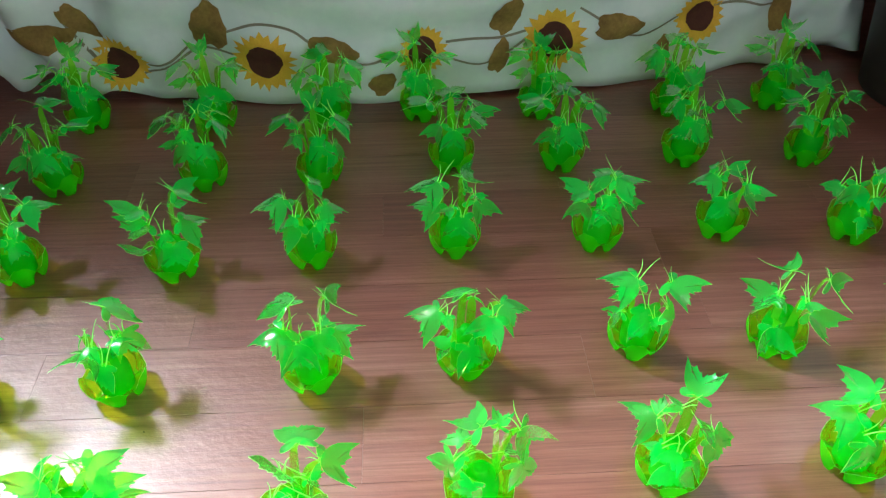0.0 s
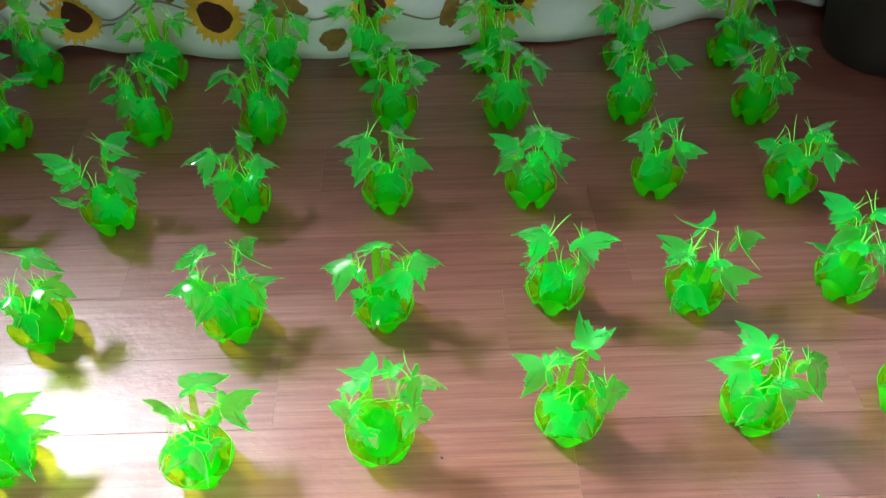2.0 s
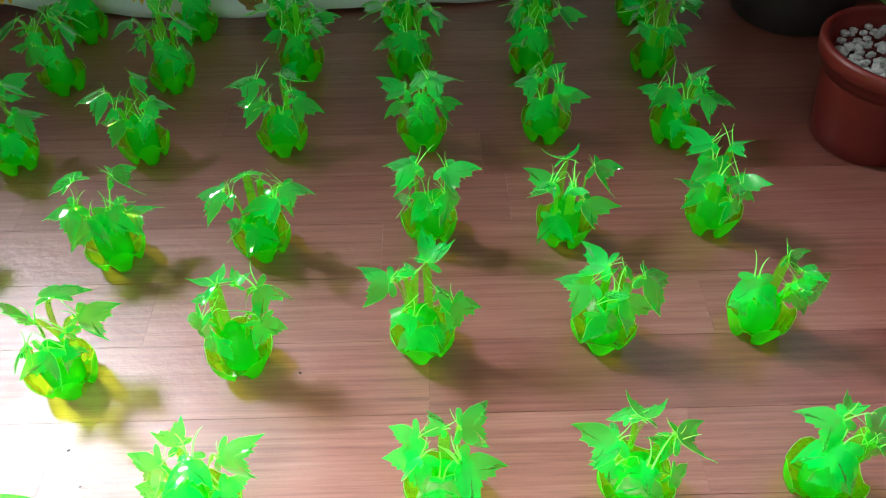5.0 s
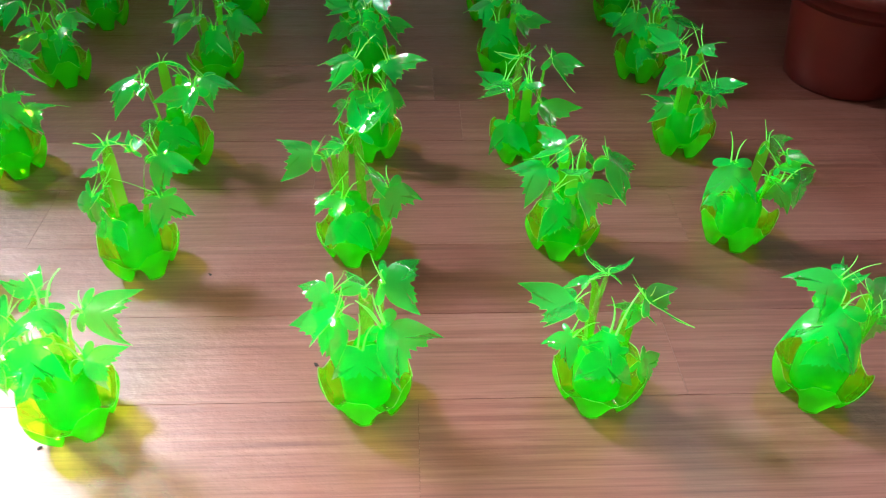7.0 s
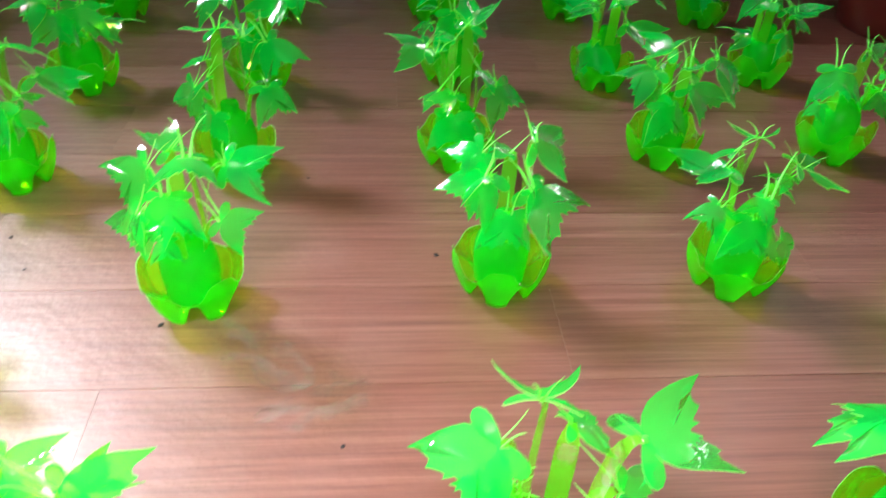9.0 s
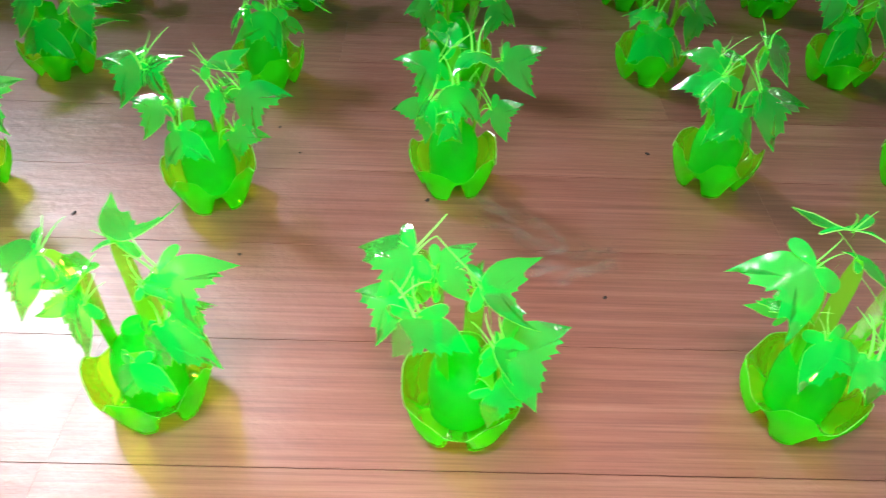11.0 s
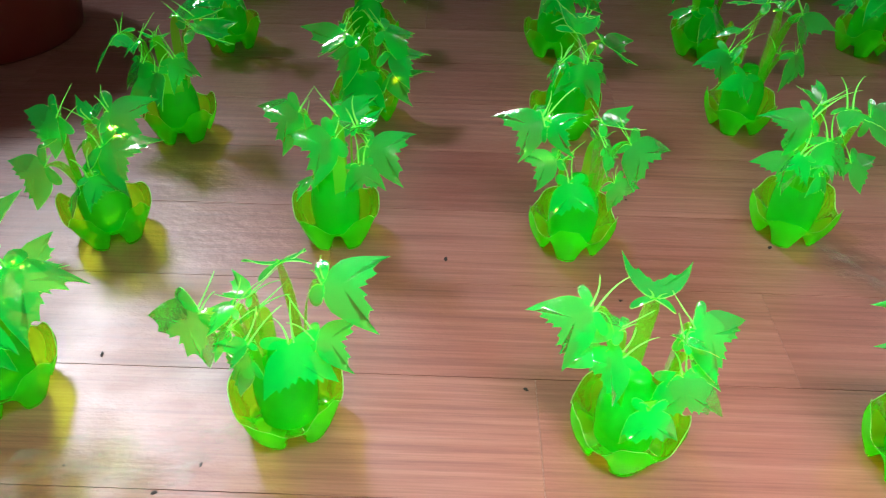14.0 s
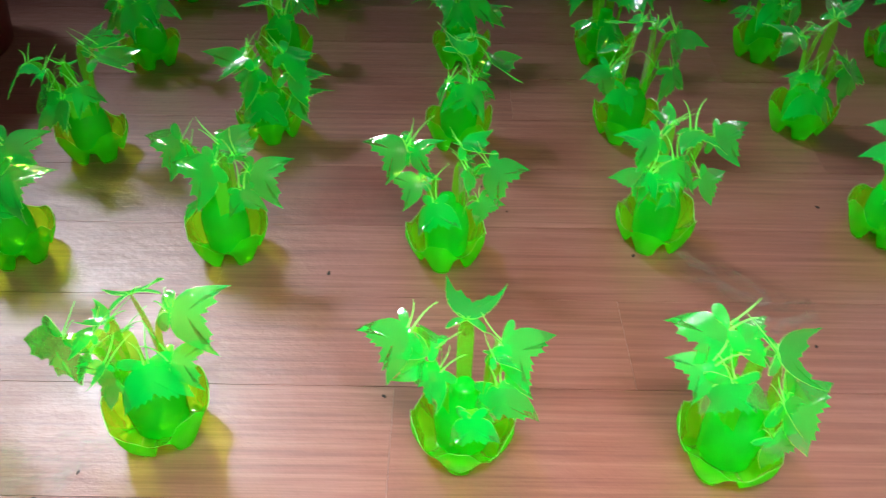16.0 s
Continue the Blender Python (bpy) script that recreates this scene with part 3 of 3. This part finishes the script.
LEAF_ROWS[(5, 5)] = (250, [(-0.011, 0.012, 0.173, 0.045, 30, 73, 0, 1), (-0.041, 0.0, 0.146, 0.056, 1, -164, 0, 1), (0.03, 0.0, 0.15, 0.052, 31, 0, 0, 1), (0.041, -0.005, 0.06, 0.038, 34, -9, 43, 0), (-0.008, -0.026, 0.101, 0.054, 61, -93, 11, 0), (-0.041, -0.012, 0.109, 0.036, 41, -149, -22, 0), (0.028, 0.0, 0.136, 0.03, -2, -165, 0, 0)])
LEAF_ROWS[(5, 6)] = (246, [(-0.02, -0.01, 0.142, 0.059, 36, -129, 1, 0), (-0.019, 0.01, 0.164, 0.049, 26, -168, -25, 0), (0.019, -0.005, 0.127, 0.05, 58, -21, 65, 0), (0.022, 0.01, 0.138, 0.045, 16, 0, 44, 0), (-0.027, -0.03, 0.111, 0.04, 62, -95, 22, 0)])
LEAF_ROWS[(4, 4)] = (262, [(0.01, 0.018, 0.177, 0.05, -33, 57, 0, 1), (-0.043, 0.0, 0.158, 0.05, -11, -164, -26, 0), (0.047, 0.0, 0.108, 0.05, 47, -35, 28, 0), (-0.028, -0.012, 0.104, 0.03, 20, -172, 0, 0), (-0.007, -0.028, 0.08, 0.054, 62, -95, 2, 0), (-0.007, 0.01, 0.164, 0.026, -30, 164, 0, 0), (0.021, -0.014, 0.069, 0.032, 32, -14, 0, 0)])
LEAF_ROWS[(4, 5)] = (255, [(-0.030, 0.007, 0.127, 0.057, 18, -167, -14), (-0.005, 0.022, 0.148, 0.057, 21, 151, -17), (0.045, -0.000, 0.144, 0.057, 33, -13, 19), (0.016, -0.014, 0.116, 0.057, 36, -44, 15), (-0.022, -0.015, 0.104, 0.047, 62, 167, -30), (-0.015, -0.027, 0.094, 0.057, 58, -66, 12)])
LEAF_ROWS[(4, 6)] = (268, [(-0.034, -0.008, 0.132, 0.054, 45, -101, 12, 0), (0.058, -0.0, 0.102, 0.049, 28, -7, 56, 0), (0.04, -0.01, 0.1, 0.041, 60, -139, -11, 0), (0.018, 0.02, 0.145, 0.041, 34, 0, 40, 1), (-0.045, -0.014, 0.084, 0.028, 64, -137, 0, 0)])
LEAF_ROWS[(3, 6)] = (219, [(-0.029, 0.025, 0.173, 0.057, 14, 176, -12), (-0.028, -0.002, 0.156, 0.057, 65, -85, 17), (0.005, 0.022, 0.167, 0.032, -31, -41, 16), (-0.016, 0.014, 0.075, 0.051, -10, -180, -11), (0.005, -0.044, 0.098, 0.044, 57, -41, 24), (0.016, -0.014, 0.128, 0.057, 5, -77, 11)])
LEAF_ROWS[(4, 3)] = (240, [(-0.003, 0.004, 0.184, 0.05, 16, 125, 0, 1), (-0.038, 0.0, 0.114, 0.051, 54, -161, -39, 0), (0.051, 0.01, 0.167, 0.05, 57, -18, 50, 1), (0.05, -0.012, 0.121, 0.05, 56, -43, 14, 0), (0.022, 0.01, 0.172, 0.028, -22, 70, 0, 1), (-0.014, -0.022, 0.091, 0.04, 61, -137, -31, 0)])
LEAF_ROWS[(4, 2)] = (296, [(0.019, 0.037, 0.156, 0.057, 10, 96, 4), (0.045, 0.030, 0.123, 0.057, 30, 1, 9), (0.002, 0.001, 0.148, 0.057, -62, -108, -20), (0.016, -0.025, 0.114, 0.057, 59, -114, -13), (0.033, -0.014, 0.101, 0.037, 72, -13, 15)])
LEAF_ROWS[(3, 2)] = (299, [(-0.016, -0.007, 0.187, 0.056, 6, 140, -5), (0.037, 0.016, 0.178, 0.057, 52, 40, 20), (-0.027, -0.012, 0.138, 0.057, 10, -128, -11), (0.034, 0.015, 0.096, 0.052, -9, -17, 9), (0.023, -0.012, 0.128, 0.057, 57, -89, -6), (-0.008, -0.025, 0.120, 0.057, 57, -86, -6)])
LEAF_ROWS[(3, 3)] = (281, [(-0.004, 0.010, 0.165, 0.054, 21, 104, -2), (-0.044, -0.005, 0.144, 0.057, 12, -157, -11), (0.052, 0.006, 0.144, 0.052, 9, -34, 9), (0.041, -0.016, 0.137, 0.057, 26, -121, -7), (-0.026, -0.013, 0.076, 0.040, 34, -174, -13), (0.001, -0.030, 0.083, 0.051, 56, -57, 7)])
LEAF_ROWS[(3, 4)] = (256, [(-0.020, 0.005, 0.160, 0.057, 3, -164, -11), (0.030, -0.008, 0.164, 0.057, 3, -46, 11), (-0.003, -0.020, 0.116, 0.057, 44, -81, 6), (0.027, -0.027, 0.124, 0.056, 55, -14, 20), (-0.036, -0.001, 0.089, 0.039, 58, 166, -21)])
LEAF_ROWS[(3, 5)] = (226, [(-0.010, 0.017, 0.165, 0.057, 34, 88, -8), (-0.023, 0.013, 0.116, 0.057, 9, 179, -11), (0.023, -0.024, 0.107, 0.057, 24, -44, 13), (0.032, -0.018, 0.177, 0.057, 44, -10, 18), (-0.026, -0.020, 0.071, 0.057, 58, -83, 10)])
LEAF_ROWS[(3, 1)] = (280, [(0.022, 0.019, 0.178, 0.057, 36, 60, 16), (0.034, 0.015, 0.125, 0.057, 59, -71, -6), (0.011, -0.030, 0.100, 0.043, 42, -125, -15), (-0.015, -0.012, 0.109, 0.054, -35, -91, -12)])
LEAF_ROWS[(2, 1)] = (265, [(-0.024, -0.014, 0.165, 0.057, -15, -122, -14), (-0.020, -0.012, 0.128, 0.057, -13, -136, -14), (0.026, 0.015, 0.110, 0.057, 22, -0, 13), (0.027, 0.027, 0.171, 0.057, 38, 31, 19), (-0.040, -0.024, 0.078, 0.048, -27, -98, -11), (0.018, -0.024, 0.087, 0.057, 63, -95, -12)])
LEAF_ROWS[(2, 2)] = (299, [(-0.034, -0.011, 0.159, 0.057, 2, -131, -12), (-0.013, -0.015, 0.104, 0.057, 10, -148, -13), (0.011, 0.025, 0.169, 0.038, 33, 19, 17), (0.031, 0.010, 0.124, 0.046, 22, -32, 9), (0.018, -0.015, 0.096, 0.039, 49, -23, 13)])
LEAF_ROWS[(2, 3)] = (275, [(-0.030, -0.002, 0.165, 0.057, 9, -139, -11), (-0.030, -0.002, 0.116, 0.057, 17, -161, -14), (0.040, 0.003, 0.114, 0.057, 55, -40, 14), (0.015, 0.021, 0.154, 0.057, 28, 40, 14), (0.012, -0.029, 0.102, 0.057, 69, -112, -10)])
LEAF_ROWS[(2, 4)] = (235, [(-0.030, 0.006, 0.128, 0.057, -2, -164, -13), (0.016, -0.003, 0.158, 0.057, -7, -38, 13), (0.016, 0.018, 0.151, 0.057, 26, 151, -15), (0.002, -0.026, 0.118, 0.057, 65, -87, 5), (0.034, -0.016, 0.114, 0.052, 46, -10, 19), (-0.038, -0.003, 0.106, 0.052, 86, 170, -76)])
LEAF_ROWS[(2, 6)] = (201, [(-0.023, 0.003, 0.123, 0.057, 75, -106, 9), (0.035, -0.023, 0.126, 0.057, 0, -60, 13), (-0.040, 0.026, 0.105, 0.040, 17, -153, -8), (0.014, 0.015, 0.136, 0.049, -36, -33, 18), (-0.010, -0.029, 0.069, 0.037, 25, -63, 13)])
LEAF_ROWS[(2, 5)] = (212, [(0.022, -0.009, 0.114, 0.057, 36, -40, 16), (-0.027, 0.011, 0.131, 0.051, 27, -155, -10), (-0.006, 0.024, 0.136, 0.042, 3, -22, 14), (-0.017, -0.025, 0.105, 0.055, 67, -74, 15)])
for r, row in enumerate(PLACES):
    for c, (x, y) in enumerate(row):
        seed = 10 * r + c
        turn, leaves = LEAF_ROWS.get((r, c), (270 + 30 * math.sin(seed * 2.3), any_leaves(seed)))
        plastic_plant(x, y, turn, leaves, seed)


# ---- sunflower cloth behind the plants ----
def cloth_y(x, z):
    gather = max(0.0, -0.45 - x) + 1.6 * max(0.0, x - 0.72)
    folds = 0.07 * gather * math.sin(26 * x + 14 * z) + 0.02 * gather * math.sin(53 * x - 9 * z)
    sag = 0.010 * math.sin(11 * (z - 0.35 * x * x) * 4.2 + 1.4 * x) * min(1.0, z / 0.12)
    return 1.345 + 0.115 * (x + 0.2) ** 2 + 0.012 * math.sin(9 * x + 2 * z) * min(1, z / 0.1 + 0.3) + 0.006 * math.sin(23 * x + 1.0) + 0.03 * z + folds + sag


bed = tagged(new("cloth"), "white cotton cloth with sunflower print hanging to the floor", "cloth")
cv, cf = [], []
NX, NZ = 240, 34
for i in range(NX + 1):
    x = -1.12 + 2.28 * i / NX
    for k in range(NZ + 1):
        f = k / NZ
        low = 0.006 + 0.006 * math.sin(7 * x) + 0.03 * max(0.0, x - 0.85) + 0.16 * max(0.0, -0.62 - x) ** 1.3 + 0.05 * max(0.0, -0.5 - x) * math.sin(40 * x)
        if f < 0.6:
            z = low + (0.55 - low) * f / 0.6
            cv.append((x, cloth_y(x, z), z))
        else:
            g = (f - 0.6) / 0.4
            cv.append((x, cloth_y(x, 0.55) + 0.9 * g, 0.55 + 0.03 * math.sin(math.pi * min(1, 3 * g) / 2)))
for i in range(NX):
    for k in range(NZ):
        a = i * (NZ + 1) + k
        cf.append((a, a + NZ + 1, a + NZ + 2, a + 1))
sheet = child("sheet", mesh_of("sheet", cv, cf, [CLOTH]), bed)
so = sheet.modifiers.new("thickness", "SOLIDIFY")
so.thickness, so.offset = 0.0015, 1


def printed(name, shape, mat, layer):
    """A flat print on the cloth: shape is an outline of (x, z) points, fanned from its middle."""
    cx = sum(p[0] for p in shape) / len(shape)
    cz = sum(p[1] for p in shape) / len(shape)
    vs, fs = [(cx, cz)], []
    for s in (0.25, 0.5, 0.75, 1.0):
        vs += [(cx + (x - cx) * s, cz + (z - cz) * s) for x, z in shape]
    n = len(shape)
    for i in range(n):
        j = (i + 1) % n
        fs.append((0, 1 + i, 1 + j))
        fs += [(1 + q * n + i, 1 + q * n + n + i, 1 + q * n + n + j, 1 + q * n + j) for q in range(3)]
    child(name, mesh_of(name, [(x, cloth_y(x, z) - 0.0040 - 0.0014 * layer, z) for x, z in vs], fs, [mat]), bed)


def sunflower(x, z, r, seed):
    rnd = random.Random(seed)
    ring = []
    for i in range(44):
        a = 2 * math.pi * i / 44
        rr = r * ((1.0 if i % 2 else 0.78) + rnd.uniform(-0.06, 0.08))
        ring.append((x + rr * math.cos(a), z + rr * math.sin(a)))
    printed("sunflower_petals", ring, PETAL, 0)
    ring = []
    for i in range(30):
        a = 2 * math.pi * i / 30
        rr = r * (0.55 + rnd.uniform(-0.03, 0.03))
        ring.append((x + rr * math.cos(a), z + rr * math.sin(a)))
    printed("sunflower_centre", ring, SEED, 1)


def print_leaf(x, z, r, turn, slim):
    ring = []
    for i in range(26):
        t = 2 * math.pi * i / 26
        rr = r * (1 - 0.32 * math.cos(t) ** 8 * (1 if math.cos(t) < 0 else -0.6)) * (1 + 0.05 * math.sin(9 * t))
        u, v = rr * math.cos(t), rr * slim * math.sin(t)
        a = radians(turn)
        ring.append((x + u * math.cos(a) - v * math.sin(a), z + u * math.sin(a) + v * math.cos(a)))
    printed("leaf_print", ring, OLIVE, 1)


def vine(points):
    P = [Vector((x, 0, z)) for x, z in points]
    dense = []
    for i in range(len(P) - 1):
        a, b, c, d = P[max(0, i - 1)], P[i], P[i + 1], P[min(len(P) - 1, i + 2)]
        for k in range(6):
            t = k / 6
            dense.append(0.5 * (2 * b + (c - a) * t + (2 * a - 5 * b + 4 * c - d) * t * t + (3 * b - a - 3 * c + d) * t ** 3))
    dense.append(P[-1])
    vs = []
    for i, p in enumerate(dense):
        d = (dense[min(i + 1, len(dense) - 1)] - dense[max(i - 1, 0)]).normalized()
        n = Vector((-d.z, 0, d.x)) * 0.0028
        for q in (p - n, p + n):
            vs.append((q.x, cloth_y(q.x, q.z) - 0.0040, q.z))
    child("vine_print", mesh_of("vine_print", vs, [(2 * i, 2 * i + 1, 2 * i + 3, 2 * i + 2) for i in range(len(dense) - 1)], [VINE]), bed)


for i, (x, z, r) in enumerate(((-0.723, 0.100, 0.068), (-0.380, 0.117, 0.078), (-0.009, 0.130, 0.058), (0.308, 0.135, 0.080), (0.675, 0.164, 0.066))):
    sunflower(x, z, r, i)
for x, z, r, turn, slim in ((-0.500, 0.185, 0.060, 80, 0.75), (-0.228, 0.148, 0.062, -10, 0.45), (-0.109, 0.055, 0.036, 40, 0.8), (0.174, 0.099, 0.046, 75, 0.5), (0.187, 0.199, 0.052, 60, 0.6),
                            (0.453, 0.170, 0.062, -5, 0.5), (0.909, 0.135, 0.055, 85, 0.55), (-0.904, 0.171, 0.085, 5, 0.4), (-0.800, 0.205, 0.055, -50, 0.4), (0.581, 0.073, 0.045, 75, 0.5)):
    print_leaf(x, z, r, turn, slim)
vine(((-0.681, 0.068), (-0.603, 0.107), (-0.530, 0.135), (-0.454, 0.124)))
vine(((-0.660, 0.100), (-0.600, 0.118), (-0.560, 0.140)))
vine(((-0.460, 0.190), (-0.387, 0.209), (-0.313, 0.195), (-0.253, 0.156), (-0.152, 0.117), (-0.072, 0.136)))
vine(((0.047, 0.144), (0.113, 0.150), (0.180, 0.152), (0.247, 0.164)))
vine(((0.061, 0.107), (0.129, 0.090), (0.196, 0.120), (0.248, 0.152)))
vine(((0.363, 0.214), (0.430, 0.179), (0.531, 0.131), (0.624, 0.173)))
vine(((0.710, 0.184), (0.801, 0.183), (0.890, 0.153)))
vine(((-0.831, 0.223), (-0.805, 0.148), (-0.774, 0.098)))


# ---- flower pots at the room's sides ----
def flower_pot(x, y, r_base, r_top, high, mat, label, filled, planted, seed):
    rnd = random.Random(seed)
    pot = tagged(new("flower_pot"), label, "flower pot", "pots at the wall")
    pot.location = (x, y, 0)
    prof = [(0.002, 0.0), (r_base - 0.006, 0.0), (r_base, 0.006)]
    for i in range(1, 6):
        prof.append((r_base + (r_top - 0.008 - r_base) * i / 5, 0.006 + (high - 0.04) * i / 5))
    prof += [(r_top + 0.002, high - 0.032), (r_top + 0.006, high - 0.028), (r_top + 0.008, high - 0.006), (r_top + 0.004, high), (r_top - 0.004, high), (r_top - 0.008, high - 0.01), (r_top - 0.012, high - 0.06), (0.002, high - 0.062)]
    child("pot", lathe("pot", prof, mat, 48), pot)
    bm = bmesh.new()
    for i in range(240):
        rr, a = (r_top - 0.018) * math.sqrt(rnd.random()), rnd.uniform(0, 6.283)
        s = rnd.uniform(0.006, 0.012)
        bmesh.ops.create_icosphere(bm, subdivisions=1, radius=s, matrix=Matrix.Translation((rr * math.cos(a), rr * math.sin(a), high - 0.045 + rnd.uniform(0, 0.012))) @ Matrix.Diagonal((1, rnd.uniform(0.7, 1.2), 0.7, 1)))
    me = bpy.data.meshes.new("filling")
    bm.to_mesh(me)
    bm.free()
    me.materials.append(GRAVEL if filled else SOIL)
    tagged(child("gravel" if filled else "soil", me, pot), kind="stuff")
    if planted:
        for i in range(9):
            a = i * 2.4 + rnd.uniform(-0.3, 0.3)
            out, side = ang(a), ang(a + math.pi / 2)
            ln = rnd.uniform(0.16, 0.26)
            pts = [out * (0.015 + 0.5 * ln * t * t) + Vector((0, 0, high - 0.045 + ln * (t - 0.25 * t * t))) for t in [k / 8 for k in range(9)]]
            wid = [0.006 + 0.045 * math.sin(math.pi * min(1, max(0, (k / 8 - 0.25) / 0.75))) for k in range(9)]
            child("plant_leaf", ribbon("plant_leaf", pts, wid, side, FOLIAGE, FOLIAGE), pot, "green house plant leaf")


flower_pot(1.215, 0.810, 0.102, 0.142, 0.215, TERRA, "dark red plastic flower pot filled with white gravel", True, True, 1)
flower_pot(1.240, 1.330, 0.140, 0.190, 0.300, DARKPOT, "large black plastic flower pot in shade", True, True, 2)
flower_pot(1.270, 0.455, 0.125, 0.160, 0.220, TERRA, "dull red plastic flower pot", True, True, 3)
flower_pot(-1.190, 0.520, 0.150, 0.195, 0.270, TERRA, "dark red flower pot in deep shade", False, True, 4)


# ---- housing of the added fill lamp ----
hanging = tagged(new("added_fill_lamp"), "white enamelled housing of the fill lamp added over the front rows", "lamp")
hanging.location = FILL_AT
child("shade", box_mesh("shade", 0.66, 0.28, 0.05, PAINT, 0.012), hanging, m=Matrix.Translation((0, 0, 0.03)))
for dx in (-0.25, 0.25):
    child("cord", lathe("cord", [(0.002, 0.0), (0.002, ZC - FILL_AT[2] - 0.055)], PAINT, 8), hanging, m=Matrix.Translation((dx, 0, 0.055)))


# ---- crumbs on the floor ----
def crumb(x, y, s, seed):
    rnd = random.Random(seed)
    bm = bmesh.new()
    bmesh.ops.create_icosphere(bm, subdivisions=1, radius=s)
    for v in bm.verts:
        v.co *= rnd.uniform(0.6, 1.3)
        v.co.z *= 0.5
        v.co.x *= 1.5
    me = bpy.data.meshes.new("crumb")
    bm.to_mesh(me)
    bm.free()
    me.materials.append(CRUMB)
    ob = tagged(new("crumb", me), "small dark crumb of dirt on the floor", "crumb", "crumbs on the floor")
    ob.location = (x, y, s * 0.3)
    ob.rotation_euler = (0, 0, rnd.uniform(0, 3))


for i, (x, y, s) in enumerate(((0.0, 0.0, 0.0032), (0.276, 0.106, 0.0034), (0.182, -0.149, 0.0028), (0.123, 0.264, 0.0026), (-0.158, 0.087, 0.0022), (-0.387, -0.040, 0.0030), (-0.305, -0.227, 0.0030))):
    crumb(x, y, 0.75 * s, i)
# smaller ones
for i, (x, y) in enumerate(((-0.195, -0.251), (-0.513, -0.357), (-0.726, -0.201), (-0.712, -0.327), (-0.594, -0.322), (-0.626, -0.350), (-0.475, 0.425), (-0.194, -0.099), (-0.192, 0.142), (0.454, -0.261), (-0.619, -0.193))):
    crumb(x, y, 0.0013 + 0.0004 * (i % 3), 20 + i)

# ---- dried smear on the floor ----
def film_material():
    m, n, l, p = material("dried_smear")
    tc = n.new("ShaderNodeTexCoord")
    f = noise_node(n, l, tc.outputs["Object"], 26.0, 6.0, (1.0, 2.2, 1.0), 0.65)
    r = ramp(n, [(0.46, (0.0, 0.0, 0.0)), (0.72, (0.42, 0.42, 0.42))])
    l.new(f, r.inputs["Fac"])
    l.new(r.outputs["Color"], p.inputs["Alpha"])
    p.inputs["Base Color"].default_value = (0.42, 0.38, 0.34, 1)
    p.inputs["Roughness"].default_value = 0.3
    return m


SMEAR = film_material()


def floor_smear(x, y, length, wide, turn, seed):
    rnd = random.Random(seed)
    verts, n = [(0, 0, 0)], 26
    for i in range(n):
        a = 2 * math.pi * i / n
        k = rnd.uniform(0.72, 1.1)
        verts.append((length * k * math.cos(a), wide * k * math.sin(a) + 0.25 * length * math.cos(a) ** 2, 0))
    faces = [(0, 1 + i, 1 + (i + 1) % n) for i in range(n)]
    ob = tagged(new("floor_smear", mesh_of("floor_smear", verts, faces, [SMEAR])), "pale dried smear of dirt on the vinyl floor", "smear", "smears on the floor")
    ob.matrix_world = pose(x, y, 0.0006 + 0.0002 * seed, 0, 0, turn)


floor_smear(0.105, -0.045, 0.075, 0.030, -38, 0)
floor_smear(0.160, -0.105, 0.065, 0.024, 20, 1)
floor_smear(-0.660, -0.330, 0.110, 0.045, 12, 2)

# ---- floor planks, each one laid beside the next ----
PLANK_W, PLANK_L, LINE = 0.1335, 0.915, -0.0800
END = {-4: 0.45, -3: -0.299, -2: 0.620, -1: -0.034, 0: 0.394, 1: 0.700, 2: 0.321, 3: 0.780, 4: 0.240, 5: 0.476}
plank_bm = bmesh.new()
bmesh.ops.create_cube(plank_bm, size=1.0, matrix=Matrix.Diagonal((PLANK_L - 0.0003, PLANK_W - 0.0009, 0.0035, 1)))
PLANK = bpy.data.meshes.new("plank")
plank_bm.to_mesh(PLANK)
plank_bm.free()
PLANK.materials.append(VINYL)
for k in range(-19, 23):
    yc = LINE + (k + 0.5) * PLANK_W
    if not Y0 + 0.06 < yc < Y1 - 0.06:
        continue
    start = END.get(k, (k * 0.377) % PLANK_L)
    for q in range(-5, 4):
        # cut at the walls
        x0, x1 = max(X0, start + q * PLANK_L), min(X1, start + (q + 1) * PLANK_L)
        if x1 - x0 > 0.02:
            at = Matrix.Translation(Vector(((x0 + x1) / 2, yc, -0.00175)) - Vector(floor.location))
            child("plank", PLANK, floor, m=at @ Matrix.Diagonal(((x1 - x0) / PLANK_L, 1, 1, 1)))
